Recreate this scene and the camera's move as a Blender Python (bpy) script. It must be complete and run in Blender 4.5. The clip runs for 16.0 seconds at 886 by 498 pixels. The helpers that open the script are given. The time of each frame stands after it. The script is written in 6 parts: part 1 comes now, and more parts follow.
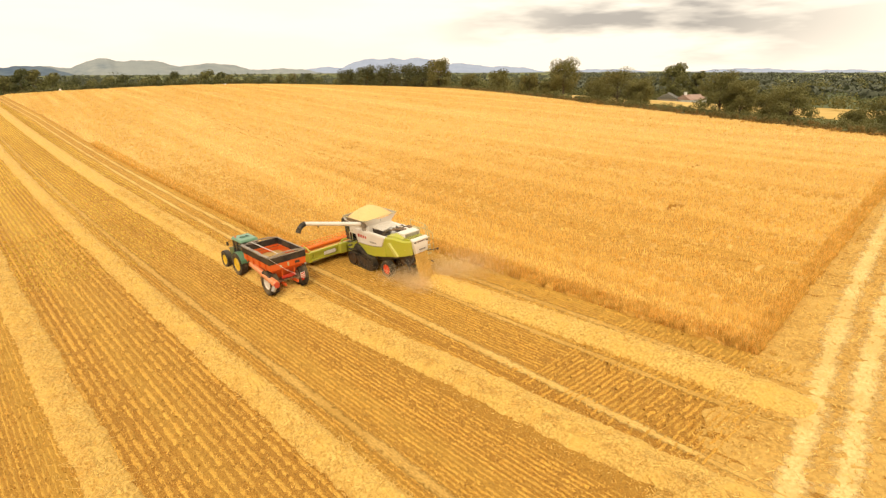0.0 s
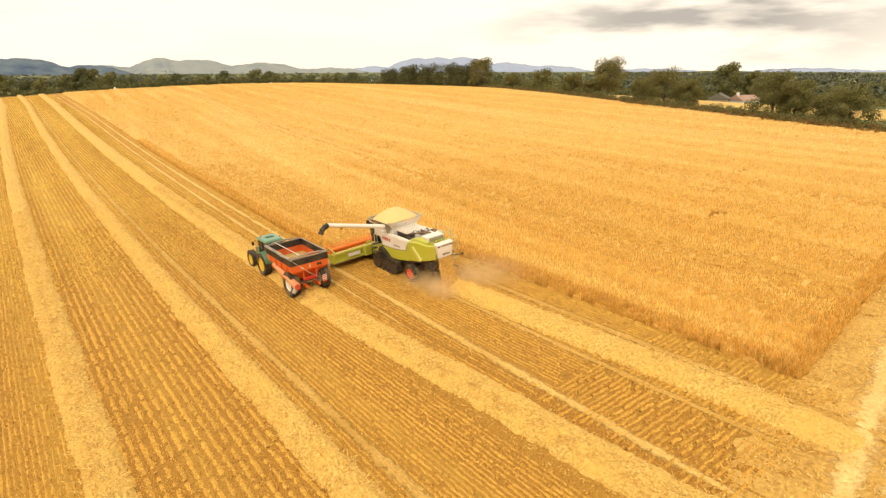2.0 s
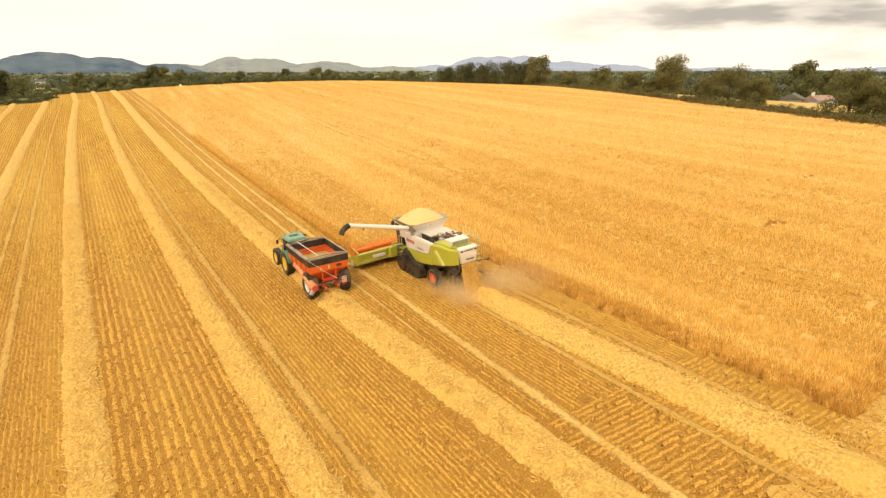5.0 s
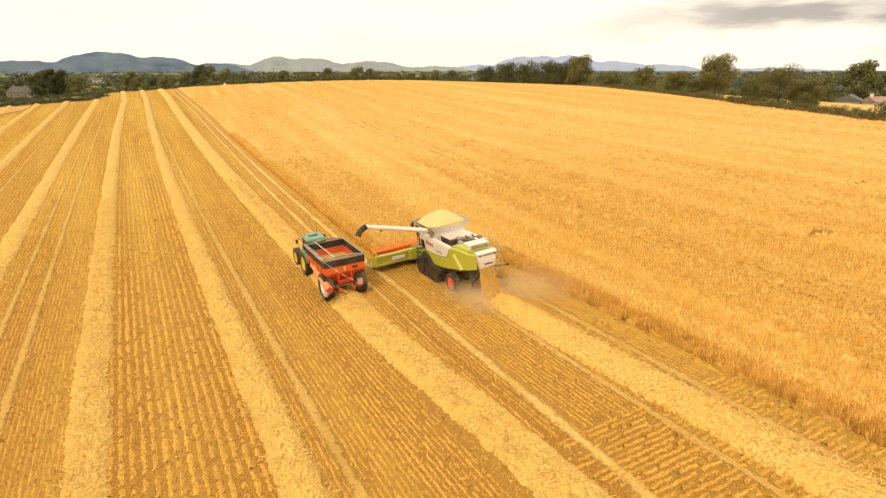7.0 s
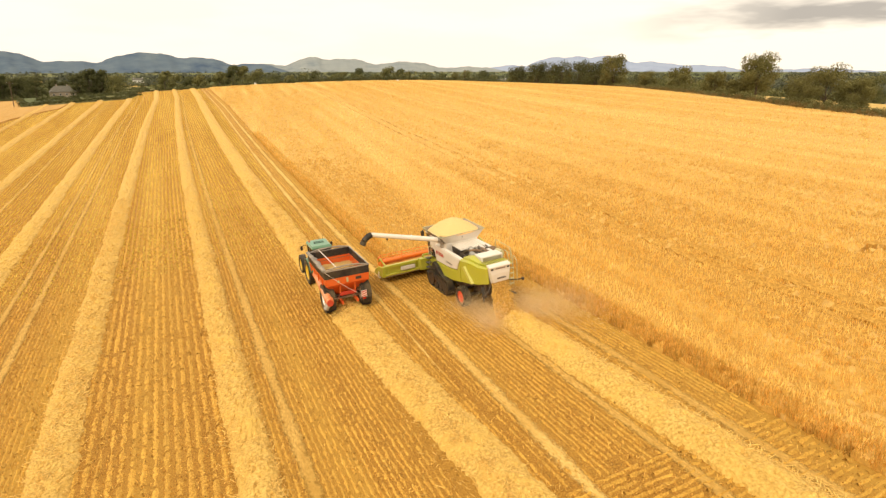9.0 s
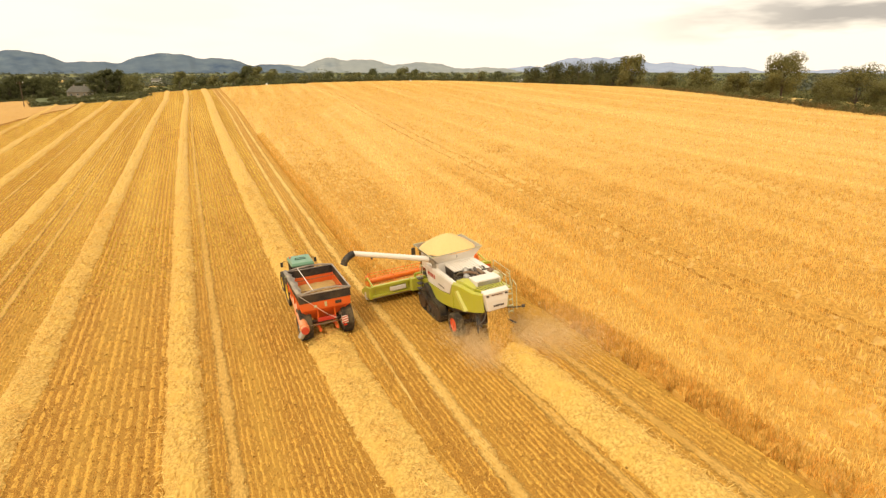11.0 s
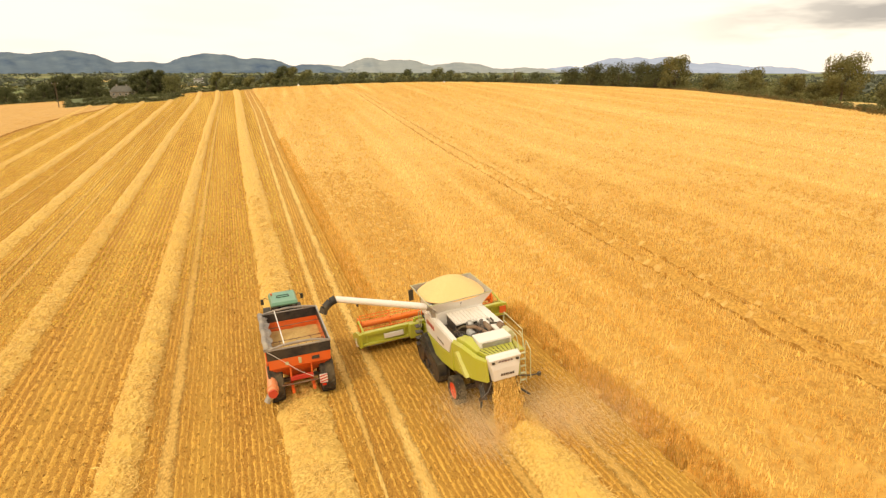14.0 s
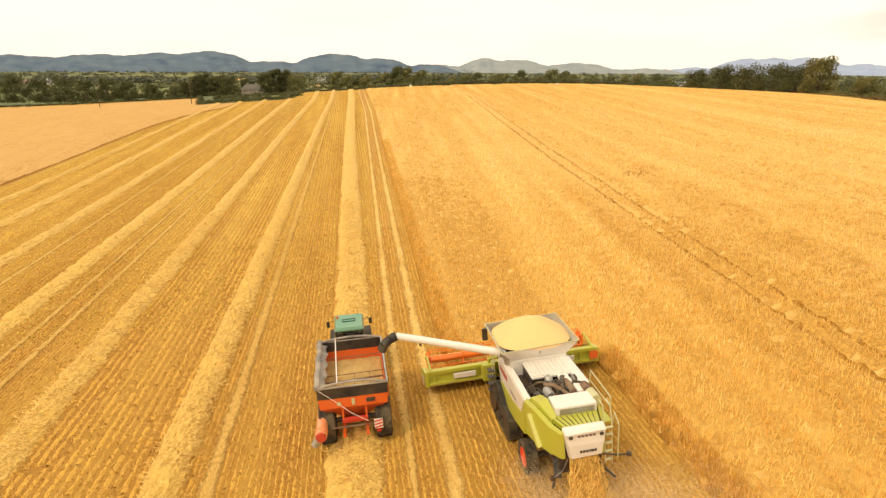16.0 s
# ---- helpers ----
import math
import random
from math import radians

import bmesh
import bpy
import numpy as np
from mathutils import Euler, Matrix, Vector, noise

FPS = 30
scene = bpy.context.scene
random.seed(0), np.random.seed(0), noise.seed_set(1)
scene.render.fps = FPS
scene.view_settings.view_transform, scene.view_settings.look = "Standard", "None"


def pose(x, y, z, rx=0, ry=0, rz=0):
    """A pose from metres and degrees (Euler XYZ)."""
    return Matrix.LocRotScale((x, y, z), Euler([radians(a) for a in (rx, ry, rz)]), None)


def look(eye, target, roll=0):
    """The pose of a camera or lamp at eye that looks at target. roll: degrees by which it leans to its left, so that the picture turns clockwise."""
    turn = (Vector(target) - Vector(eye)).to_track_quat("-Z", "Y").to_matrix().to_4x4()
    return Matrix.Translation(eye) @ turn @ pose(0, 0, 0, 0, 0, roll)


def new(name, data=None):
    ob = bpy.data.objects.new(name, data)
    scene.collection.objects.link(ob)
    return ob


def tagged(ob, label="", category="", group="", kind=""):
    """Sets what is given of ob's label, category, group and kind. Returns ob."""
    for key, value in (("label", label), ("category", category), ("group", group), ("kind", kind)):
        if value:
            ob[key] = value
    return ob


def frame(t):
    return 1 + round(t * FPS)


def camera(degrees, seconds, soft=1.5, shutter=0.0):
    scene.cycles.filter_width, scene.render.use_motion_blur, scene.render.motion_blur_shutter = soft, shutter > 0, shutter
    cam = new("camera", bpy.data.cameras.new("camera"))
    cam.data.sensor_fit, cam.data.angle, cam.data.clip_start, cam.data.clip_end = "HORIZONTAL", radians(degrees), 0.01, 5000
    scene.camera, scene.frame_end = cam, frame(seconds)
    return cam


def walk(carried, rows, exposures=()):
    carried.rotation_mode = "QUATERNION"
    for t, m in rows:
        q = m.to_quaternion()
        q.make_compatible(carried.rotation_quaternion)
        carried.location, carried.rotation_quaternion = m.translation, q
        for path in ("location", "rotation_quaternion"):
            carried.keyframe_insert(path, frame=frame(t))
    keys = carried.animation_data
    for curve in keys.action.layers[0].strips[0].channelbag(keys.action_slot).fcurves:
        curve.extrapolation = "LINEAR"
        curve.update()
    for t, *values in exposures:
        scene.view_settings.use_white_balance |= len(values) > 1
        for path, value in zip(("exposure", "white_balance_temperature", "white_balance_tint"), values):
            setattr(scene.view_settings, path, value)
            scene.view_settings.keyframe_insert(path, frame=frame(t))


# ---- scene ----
EXPOSURE, KELVIN = 0.12, 7900
cam = camera(73.3, 16.0, soft=1.35)
# seconds, place, yaw, pitch, roll: counted from the harvester, which works along +y
PATH = [
    (0, -27.791, -34.007, 15.944, -41.503, -16.921, -0.174),
    (0.5, -27.331, -33.917, 15.960, -40.279, -16.952, -0.168),
    (1, -26.850, -33.783, 15.934, -39.242, -16.961, -0.158),
    (1.5, -26.325, -33.739, 15.930, -38.241, -16.968, -0.150),
    (2, -25.827, -33.752, 15.938, -37.276, -16.977, -0.146),
    (2.5, -25.348, -33.739, 15.934, -36.489, -16.991, -0.136),
    (3, -24.864, -33.743, 15.922, -35.864, -17.013, -0.137),
    (3.5, -24.343, -33.702, 15.905, -34.959, -17.051, -0.125),
    (4, -23.790, -33.566, 15.842, -33.910, -17.067, -0.119),
    (6.5, -21.000, -32.900, 15.480, -28.588, -17.080, -0.031),
    (7, -20.600, -32.820, 15.515, -27.702, -17.082, -0.030),
    (7.5, -20.025, -32.538, 15.500, -26.575, -17.078, -0.022),
    (8, -19.338, -31.972, 15.414, -25.889, -17.071, -0.016),
    (8.5, -18.621, -31.281, 15.308, -25.311, -17.047, 0.006),
    (9, -17.882, -30.497, 15.252, -24.646, -17.033, 0.008),
    (11.5, -13.839, -25.931, 15.071, -22.884, -16.960, 0.061),
    (12, -13.167, -25.147, 15.197, -22.741, -16.961, 0.064),
    (12.5, -12.480, -24.226, 15.260, -22.541, -16.963, 0.069),
    (13, -11.776, -23.236, 15.335, -21.440, -16.964, 0.080),
    (13.5, -11.088, -22.205, 15.392, -20.137, -16.964, 0.087),
    (14, -10.361, -21.110, 15.428, -19.567, -16.962, 0.112),
    (14.5, -9.699, -20.072, 15.475, -19.301, -16.967, 0.148),
    (15, -9.051, -19.040, 15.531, -16.424, -16.970, 0.192),
    (15.5, -8.468, -18.114, 15.596, -12.078, -16.979, 0.252),
    (16, -7.902, -17.284, 15.714, -9.000, -16.979, 0.345),
]
walk(cam, [(t, pose(x, y, z, 90 + pitch, 0, yaw) @ pose(0, 0, 0, 0, 0, roll)) for t, x, y, z, yaw, pitch, roll in PATH],
     exposures=[(0, EXPOSURE, KELVIN, 10), (16, EXPOSURE, KELVIN, 10)])

# ---- sky and sun ----
SUN_EL, SUN_AZ = 48, 235      # degrees: height, bearing from +y clockwise
world = bpy.data.worlds.new("sky")
scene.world = world
world.use_nodes = True
wt = world.node_tree
wn, wl = wt.nodes, wt.links
wn.clear()


def wnode(kind, **kw):
    n = wn.new(kind)
    for k, v in kw.items():
        n.inputs[k].default_value = v
    return n


sky = wn.new("ShaderNodeTexSky")
sky.sky_type, sky.sun_disc = "NISHITA", False
sky.sun_elevation, sky.sun_rotation = radians(SUN_EL), radians(SUN_AZ)
sky.dust_density = 3.0
coord = wn.new("ShaderNodeTexCoord")
stretch = wn.new("ShaderNodeMapping")
stretch.inputs["Scale"].default_value = (1.5, 1.5, 8.0)
wl.new(coord.outputs["Generated"], stretch.inputs["Vector"])
billow = wnode("ShaderNodeTexNoise", Scale=2.3, Detail=5.0, Roughness=0.5)
wl.new(stretch.outputs["Vector"], billow.inputs["Vector"])
shape = wn.new("ShaderNodeValToRGB")
shape.color_ramp.elements[0].position, shape.color_ramp.elements[1].position = 0.50, 0.62
shape.color_ramp.elements[0].color, shape.color_ramp.elements[1].color = (0, 0, 0, 1), (1, 1, 1, 1)
# the grey bank of cloud that hangs in one part of the sky
bank = wn.new("ShaderNodeVectorMath")
bank.operation = "DISTANCE"
bank.inputs[1].default_value = (math.sin(radians(59)), math.cos(radians(59)), 0.068 * 4)
flat = wn.new("ShaderNodeMapping")
flat.inputs["Scale"].default_value = (1, 1, 4)
wl.new(coord.outputs["Generated"], flat.inputs["Vector"])
wl.new(flat.outputs["Vector"], bank.inputs[0])
near = wn.new("ShaderNodeMapRange")
near.inputs["From Min"].default_value, near.inputs["From Max"].default_value = 0.34, 0.10
near.inputs["To Min"].default_value, near.inputs["To Max"].default_value = 0.10, 1.0
wl.new(bank.outputs["Value"], near.inputs["Value"])
swell_in = wn.new("ShaderNodeMath")
swell_in.operation = "MULTIPLY_ADD"
swell_in.inputs[1].default_value = 0.13
wl.new(near.outputs["Result"], swell_in.inputs[0])
wl.new(billow.outputs["Fac"], swell_in.inputs[2])
wl.new(swell_in.outputs[0], shape.inputs["Fac"])
grey = wn.new("ShaderNodeMath")
grey.operation = "MULTIPLY"
wl.new(shape.outputs["Color"], grey.inputs[0])
wl.new(near.outputs["Result"], grey.inputs[1])
cloud = wn.new("ShaderNodeMix")
cloud.data_type = "RGBA"
cloud.inputs["A"].default_value, cloud.inputs["B"].default_value = (1.22, 1.18, 1.13, 1), (0.50, 0.49, 0.50, 1)
wl.new(grey.outputs[0], cloud.inputs["Factor"])
air = wn.new("ShaderNodeVectorMath")
air.operation = "SCALE"
air.inputs["Scale"].default_value = 0.10
wl.new(sky.outputs["Color"], air.inputs[0])
veil = wn.new("ShaderNodeMix")
veil.data_type = "RGBA"
veil.inputs["Factor"].default_value = 0.88
wl.new(air.outputs["Vector"], veil.inputs["A"])
wl.new(cloud.outputs["Result"], veil.inputs["B"])
back = wnode("ShaderNodeBackground", Strength=1.0)
wl.new(veil.outputs["Result"], back.inputs["Color"])
wo = wn.new("ShaderNodeOutputWorld")
wl.new(back.outputs["Background"], wo.inputs["Surface"])

sun = new("sun", bpy.data.lights.new("sun", "SUN"))
sun.data.energy, sun.data.angle, sun.data.color = 1.5, radians(14), (1.0, 0.94, 0.84)
sun.matrix_world = look(Vector((math.sin(radians(SUN_AZ)) * math.cos(radians(SUN_EL)), math.cos(radians(SUN_AZ)) * math.cos(radians(SUN_EL)), math.sin(radians(SUN_EL)))) * 60, (0, 0, 0))

# ---- materials ----
def surface(name, dark, light, scale=3.0, rough=0.6, metal=0.0, bump=0.0, bump_scale=40.0, stretch=(1, 1, 1), coarse=None, coarse_scale=0.3, coat=0.0, random=0.0, drift=None, slant=0.0, thin=0.0):
    """A two-scale procedural surface: fine grain between two colours, a coarse drift towards a third, and relief."""
    m = bpy.data.materials.new(name)
    m.use_nodes = True
    n, l = m.node_tree.nodes, m.node_tree.links
    p = n["Principled BSDF"]
    p.inputs["Roughness"].default_value, p.inputs["Metallic"].default_value, p.inputs["Coat Weight"].default_value = rough, metal, coat
    p.inputs["Specular IOR Level"].default_value = 0.5 if rough < 0.55 else 0.25
    c = n.new("ShaderNodeTexCoord")
    mp = n.new("ShaderNodeMapping")
    mp.inputs["Scale"].default_value = stretch
    l.new(c.outputs["Object"], mp.inputs["Vector"])
    f = n.new("ShaderNodeTexNoise")
    f.inputs["Scale"].default_value, f.inputs["Detail"].default_value, f.inputs["Roughness"].default_value = scale, 5, 0.6
    l.new(mp.outputs["Vector"], f.inputs["Vector"])
    r = n.new("ShaderNodeValToRGB")
    r.color_ramp.elements[0].position, r.color_ramp.elements[1].position = 0.33, 0.67
    r.color_ramp.elements[0].color, r.color_ramp.elements[1].color = (*dark, 1), (*light, 1)
    l.new(f.outputs["Fac"], r.inputs["Fac"])
    out = r.outputs["Color"]
    if coarse:
        g = n.new("ShaderNodeTexNoise")
        g.inputs["Scale"].default_value, g.inputs["Detail"].default_value = coarse_scale, 3
        if drift:
            mq = n.new("ShaderNodeMapping")
            mq.inputs["Scale"].default_value = drift
            ms = n.new("ShaderNodeMapping")
            ms.inputs["Rotation"].default_value = (0, 0, slant)
            l.new(c.outputs["Object"], ms.inputs["Vector"])
            l.new(ms.outputs["Vector"], mq.inputs["Vector"])
            l.new(mq.outputs["Vector"], g.inputs["Vector"])
        else:
            l.new(mp.outputs["Vector"], g.inputs["Vector"])
        gr = n.new("ShaderNodeMapRange")
        gr.inputs["From Min"].default_value, gr.inputs["From Max"].default_value = 0.42, 0.68
        gr.inputs["To Max"].default_value = 0.75
        l.new(g.outputs["Fac"], gr.inputs["Value"])
        mx = n.new("ShaderNodeMix")
        mx.data_type = "RGBA"
        mx.inputs["B"].default_value = (*coarse, 1)
        l.new(gr.outputs["Result"], mx.inputs["Factor"])
        l.new(out, mx.inputs["A"])
        out = mx.outputs["Result"]
    if random:
        gi = n.new("ShaderNodeNewGeometry")
        hs = n.new("ShaderNodeHueSaturation")
        mr = n.new("ShaderNodeMapRange")
        mr.inputs["To Min"].default_value, mr.inputs["To Max"].default_value = 1 - random, 1 + random
        l.new(gi.outputs["Random Per Island"], mr.inputs["Value"])
        l.new(mr.outputs["Result"], hs.inputs["Value"])
        l.new(out, hs.inputs["Color"])
        out = hs.outputs["Color"]
    l.new(out, p.inputs["Base Color"])
    if bump:
        bn = n.new("ShaderNodeTexNoise")
        bn.inputs["Scale"].default_value, bn.inputs["Detail"].default_value = bump_scale, 4
        l.new(mp.outputs["Vector"], bn.inputs["Vector"])
        b = n.new("ShaderNodeBump")
        b.inputs["Strength"].default_value, b.inputs["Distance"].default_value = 0.6, bump
        l.new(bn.outputs["Fac"], b.inputs["Height"])
        l.new(b.outputs["Normal"], p.inputs["Normal"])
    if thin:
        # leaves and straw let some of the light through
        tr, ms = n.new("ShaderNodeBsdfTranslucent"), n.new("ShaderNodeMixShader")
        ms.inputs["Fac"].default_value = thin
        l.new(out, tr.inputs["Color"])
        l.new(p.outputs["BSDF"], ms.inputs[1])
        l.new(tr.outputs["BSDF"], ms.inputs[2])
        l.new(ms.outputs["Shader"], n["Material Output"].inputs["Surface"])
    return m


def feather(m):
    """Lets a strip fray out towards its rims, where the ground below shows between its straws."""
    n, l = m.node_tree.nodes, m.node_tree.links
    a, f, t, mx = n.new("ShaderNodeAttribute"), n.new("ShaderNodeTexNoise"), n.new("ShaderNodeBsdfTransparent"), n.new("ShaderNodeMixShader")
    a.attribute_name = "rim"
    c = n.new("ShaderNodeTexCoord")
    l.new(c.outputs["Object"], f.inputs["Vector"])
    f.inputs["Scale"].default_value, f.inputs["Detail"].default_value, f.inputs["Roughness"].default_value = 2.6, 6, 0.75
    h, s, r = n.new("ShaderNodeMath"), n.new("ShaderNodeMath"), n.new("ShaderNodeMapRange")
    h.operation, s.operation = "MULTIPLY", "MULTIPLY_ADD"
    h.inputs[1].default_value, s.inputs[1].default_value = 0.9, 0.55
    l.new(f.outputs["Fac"], h.inputs[0])
    l.new(a.outputs["Fac"], s.inputs[0])
    l.new(h.outputs[0], s.inputs[2])
    r.inputs["From Min"].default_value, r.inputs["From Max"].default_value = 0.62, 0.92
    l.new(s.outputs[0], r.inputs["Value"])
    l.new(r.outputs["Result"], mx.inputs["Fac"])
    l.new(n["Principled BSDF"].outputs["BSDF"], mx.inputs[1])
    l.new(t.outputs["BSDF"], mx.inputs[2])
    l.new(mx.outputs["Shader"], n["Material Output"].inputs["Surface"])
    return m


stubble_mat = surface("stubble_soil", (0.225, 0.096, 0.015), (0.52, 0.262, 0.046), 14.0, 0.9, bump=0.05, bump_scale=22, stretch=(1.3, 0.8, 1), coarse=(0.47, 0.262, 0.048), coarse_scale=0.30, drift=(1, 0.03, 1))
row_mat = surface("stubble_row", (0.37, 0.172, 0.027), (0.74, 0.43, 0.088), 12.0, 0.85, stretch=(1, 0.8, 1), coarse=(0.57, 0.325, 0.062), coarse_scale=0.30, drift=(1, 0.03, 1), random=0.10)
straw_mat = surface("straw", (0.40, 0.22, 0.042), (0.82, 0.53, 0.155), 8.0, 0.75, bump=0.05, bump_scale=22, coarse=(0.68, 0.42, 0.10), coarse_scale=0.6)
straw_bit_mat = surface("loose_straw", (0.58, 0.35, 0.08), (0.86, 0.58, 0.19), 9.0, 0.7, random=0.25)
chaff_mat = surface("chaff", (0.38, 0.195, 0.038), (0.70, 0.42, 0.105), 9.0, 0.8, random=0.45)
track_mat = surface("pressed_straw", (0.54, 0.315, 0.08), (0.80, 0.53, 0.175), 7.0, 0.85, bump=0.03, bump_scale=26, stretch=(2, 0.6, 1), coarse=(0.50, 0.28, 0.06), coarse_scale=0.4)
faint_track_mat = surface("flattened_stubble", (0.40, 0.215, 0.045), (0.70, 0.43, 0.12), 7.0, 0.85, bump=0.03, bump_scale=26, stretch=(2, 0.6, 1), coarse=(0.46, 0.25, 0.05), coarse_scale=0.4)
pale_track_mat = surface("pale_pressed_straw", (0.64, 0.42, 0.14), (0.88, 0.64, 0.28), 6.0, 0.85, bump=0.03, bump_scale=26, coarse=(0.60, 0.37, 0.11), coarse_scale=0.5)
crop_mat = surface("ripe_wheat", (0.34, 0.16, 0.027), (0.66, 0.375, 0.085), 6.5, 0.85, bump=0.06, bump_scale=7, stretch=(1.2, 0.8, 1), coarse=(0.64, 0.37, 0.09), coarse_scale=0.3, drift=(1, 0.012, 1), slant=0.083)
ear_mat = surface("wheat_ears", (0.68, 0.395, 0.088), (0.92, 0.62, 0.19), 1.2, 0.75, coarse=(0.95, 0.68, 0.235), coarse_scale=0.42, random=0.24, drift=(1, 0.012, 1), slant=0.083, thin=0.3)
# the same ears made paler in colour, for haze and the flat far view
hazed_ear_mat = surface("hazed_wheat_ears", (0.67, 0.415, 0.115), (0.86, 0.60, 0.205), 0.5, 0.75, coarse=(0.99, 0.77, 0.34), coarse_scale=0.30, random=0.10, drift=(1, 0.012, 1), slant=0.083, thin=0.3)
edge_mat = surface("wheat_straw", (0.64, 0.37, 0.08), (0.92, 0.63, 0.19), 3.0, 0.8, coarse=(0.66, 0.39, 0.085), coarse_scale=0.5, random=0.25, thin=0.45)
stalk_mat = surface("stubble_stalks", (0.62, 0.425, 0.080), (0.80, 0.585, 0.13), 0.5, 0.8, coarse=(0.92, 0.72, 0.21), coarse_scale=0.30, drift=(1, 0.03, 1), random=0.05, thin=0.3)
# far wheat, with the paleness of distance put into its colour
hazed_crop_mat = surface("hazed_wheat", (0.49, 0.275, 0.074), (0.73, 0.45, 0.14), 3.0, 0.85, bump=0.06, bump_scale=7, coarse=(0.68, 0.42, 0.13), coarse_scale=0.3, drift=(1, 0.2, 1))
left_crop_mat = surface("tan_ripe_crop", (0.44, 0.240, 0.070), (0.62, 0.365, 0.120), 3.0, 0.85, bump=0.06, bump_scale=7, coarse=(0.56, 0.33, 0.107), coarse_scale=0.3, drift=(1, 0.2, 1))
headland_mat = surface("strewn_headland", (0.34, 0.175, 0.034), (0.66, 0.39, 0.10), 5.0, 0.85, bump=0.04, bump_scale=20, coarse=(0.64, 0.395, 0.11), coarse_scale=0.35)
for strip_mat in (track_mat, faint_track_mat, pale_track_mat):
    feather(strip_mat)

# ---- the lie of the land ----
def swell(x, y):
    """The height of the field: a slope that climbs to the right and to a crest ahead."""
    x, y = np.clip(x, -140, 165) / 100, np.clip(y, -120, 240) / 100
    return 7.259 * x - 0.473 * y - 0.063 * x * x + 0.52 * x * y + 2.713 * y * y - 1.185 * x ** 3 - 0.397 * x * x * y - 0.701 * x * y * y - 0.545 * y ** 3 - 0.151 * x * x * y * y


def hedge_x(y):
    """The hedge that bounds the field to the right, a line in plan."""
    return 89.0 + 0.345 * y


def field_end(x):
    """Where the field ends beyond the crest: nearer where the garden of the farmhouse cuts into it."""
    return 238 - 27 * np.clip((np.asarray(x, float) + 66) / 6, 0, 1) * np.clip((-24 - np.asarray(x, float)) / 4, 0, 1)


def outside(x, y):
    """Metres by which a place lies outside the field."""
    return np.maximum(np.maximum((x - hedge_x(y) - 3) * 0.945, y - field_end(x)), np.maximum(-150 - x, -150 - y)).clip(0, None)


def height(x, y):
    x, y = np.asarray(x, float), np.asarray(y, float)
    w = np.clip(outside(x, y) / 230, 0, 1)
    w = w * w * (3 - 2 * w)
    far = -10 + 2.2 * np.sin(x / 170 + 1) * np.cos(y / 210) - 6 * np.clip((np.hypot(x, y) - 900) / 2500, 0, 1)
    return swell(x, y) * (1 - w) + far * w


def hz(x, y):
    return float(height(x, y))


def bend(x0, y):
    """The rows of the cut strips swing to the right towards the crest, the inner ones less."""
    return x0 + 0.00012 * np.clip(y, 0, 200) ** 2 * np.clip(-np.asarray(x0, float) / 24, 0.4, 1.0)


def lane(x0, y):
    """The wheel tracks beside the standing crop lean a little to the right."""
    return x0 + 0.02 * np.clip(y - 15, 0, 140)


def drill(y):
    """How far the rows of the standing crop swing to the right: towards the crest and against the headland."""
    return 0.083 * np.clip(y + 2, 0, 180)


def headland(x):
    return -23.6 + 0.1 * np.asarray(x, float)


def rim_x(y):
    """The rim of the pale crop beyond the cut strips, which curves in towards the crest."""
    return -63.9 + 0.045 * np.clip(y - 95, -30, 120) + 0.006 * np.clip(y - 150, 0, 45) ** 2


def mesh_object(name, verts, faces, material, parent=None, smooth=False):
    me = bpy.data.meshes.new(name)
    me.from_pydata([tuple(v) for v in verts], [], [tuple(f) for f in faces])
    for m in (material if isinstance(material, (list, tuple)) else [material]):
        me.materials.append(m)
    if smooth:
        me.polygons.foreach_set("use_smooth", [True] * len(me.polygons))
    me.update()
    ob = new(name, me)
    if parent:
        ob.parent = parent
    return ob


def grid_faces(nx, ny):
    i, j = np.meshgrid(np.arange(nx - 1), np.arange(ny - 1), indexing="ij")
    a = (i * ny + j).ravel()
    return np.stack([a, a + ny, a + ny + 1, a + 1], 1)


def steps(lo, hi, fine_lo, fine_hi, fine, grow):
    """Grid lines, fine between two limits and wider and wider outside them."""
    mid = list(np.arange(fine_lo, fine_hi + 1e-6, fine))
    s, v = fine, mid[-1]
    while v < hi:
        s *= grow
        v += s
        mid.append(min(v, hi))
    s, v = fine, mid[0]
    while v > lo:
        s *= grow
        v -= s
        mid.insert(0, max(v, lo))
    return np.array(mid)


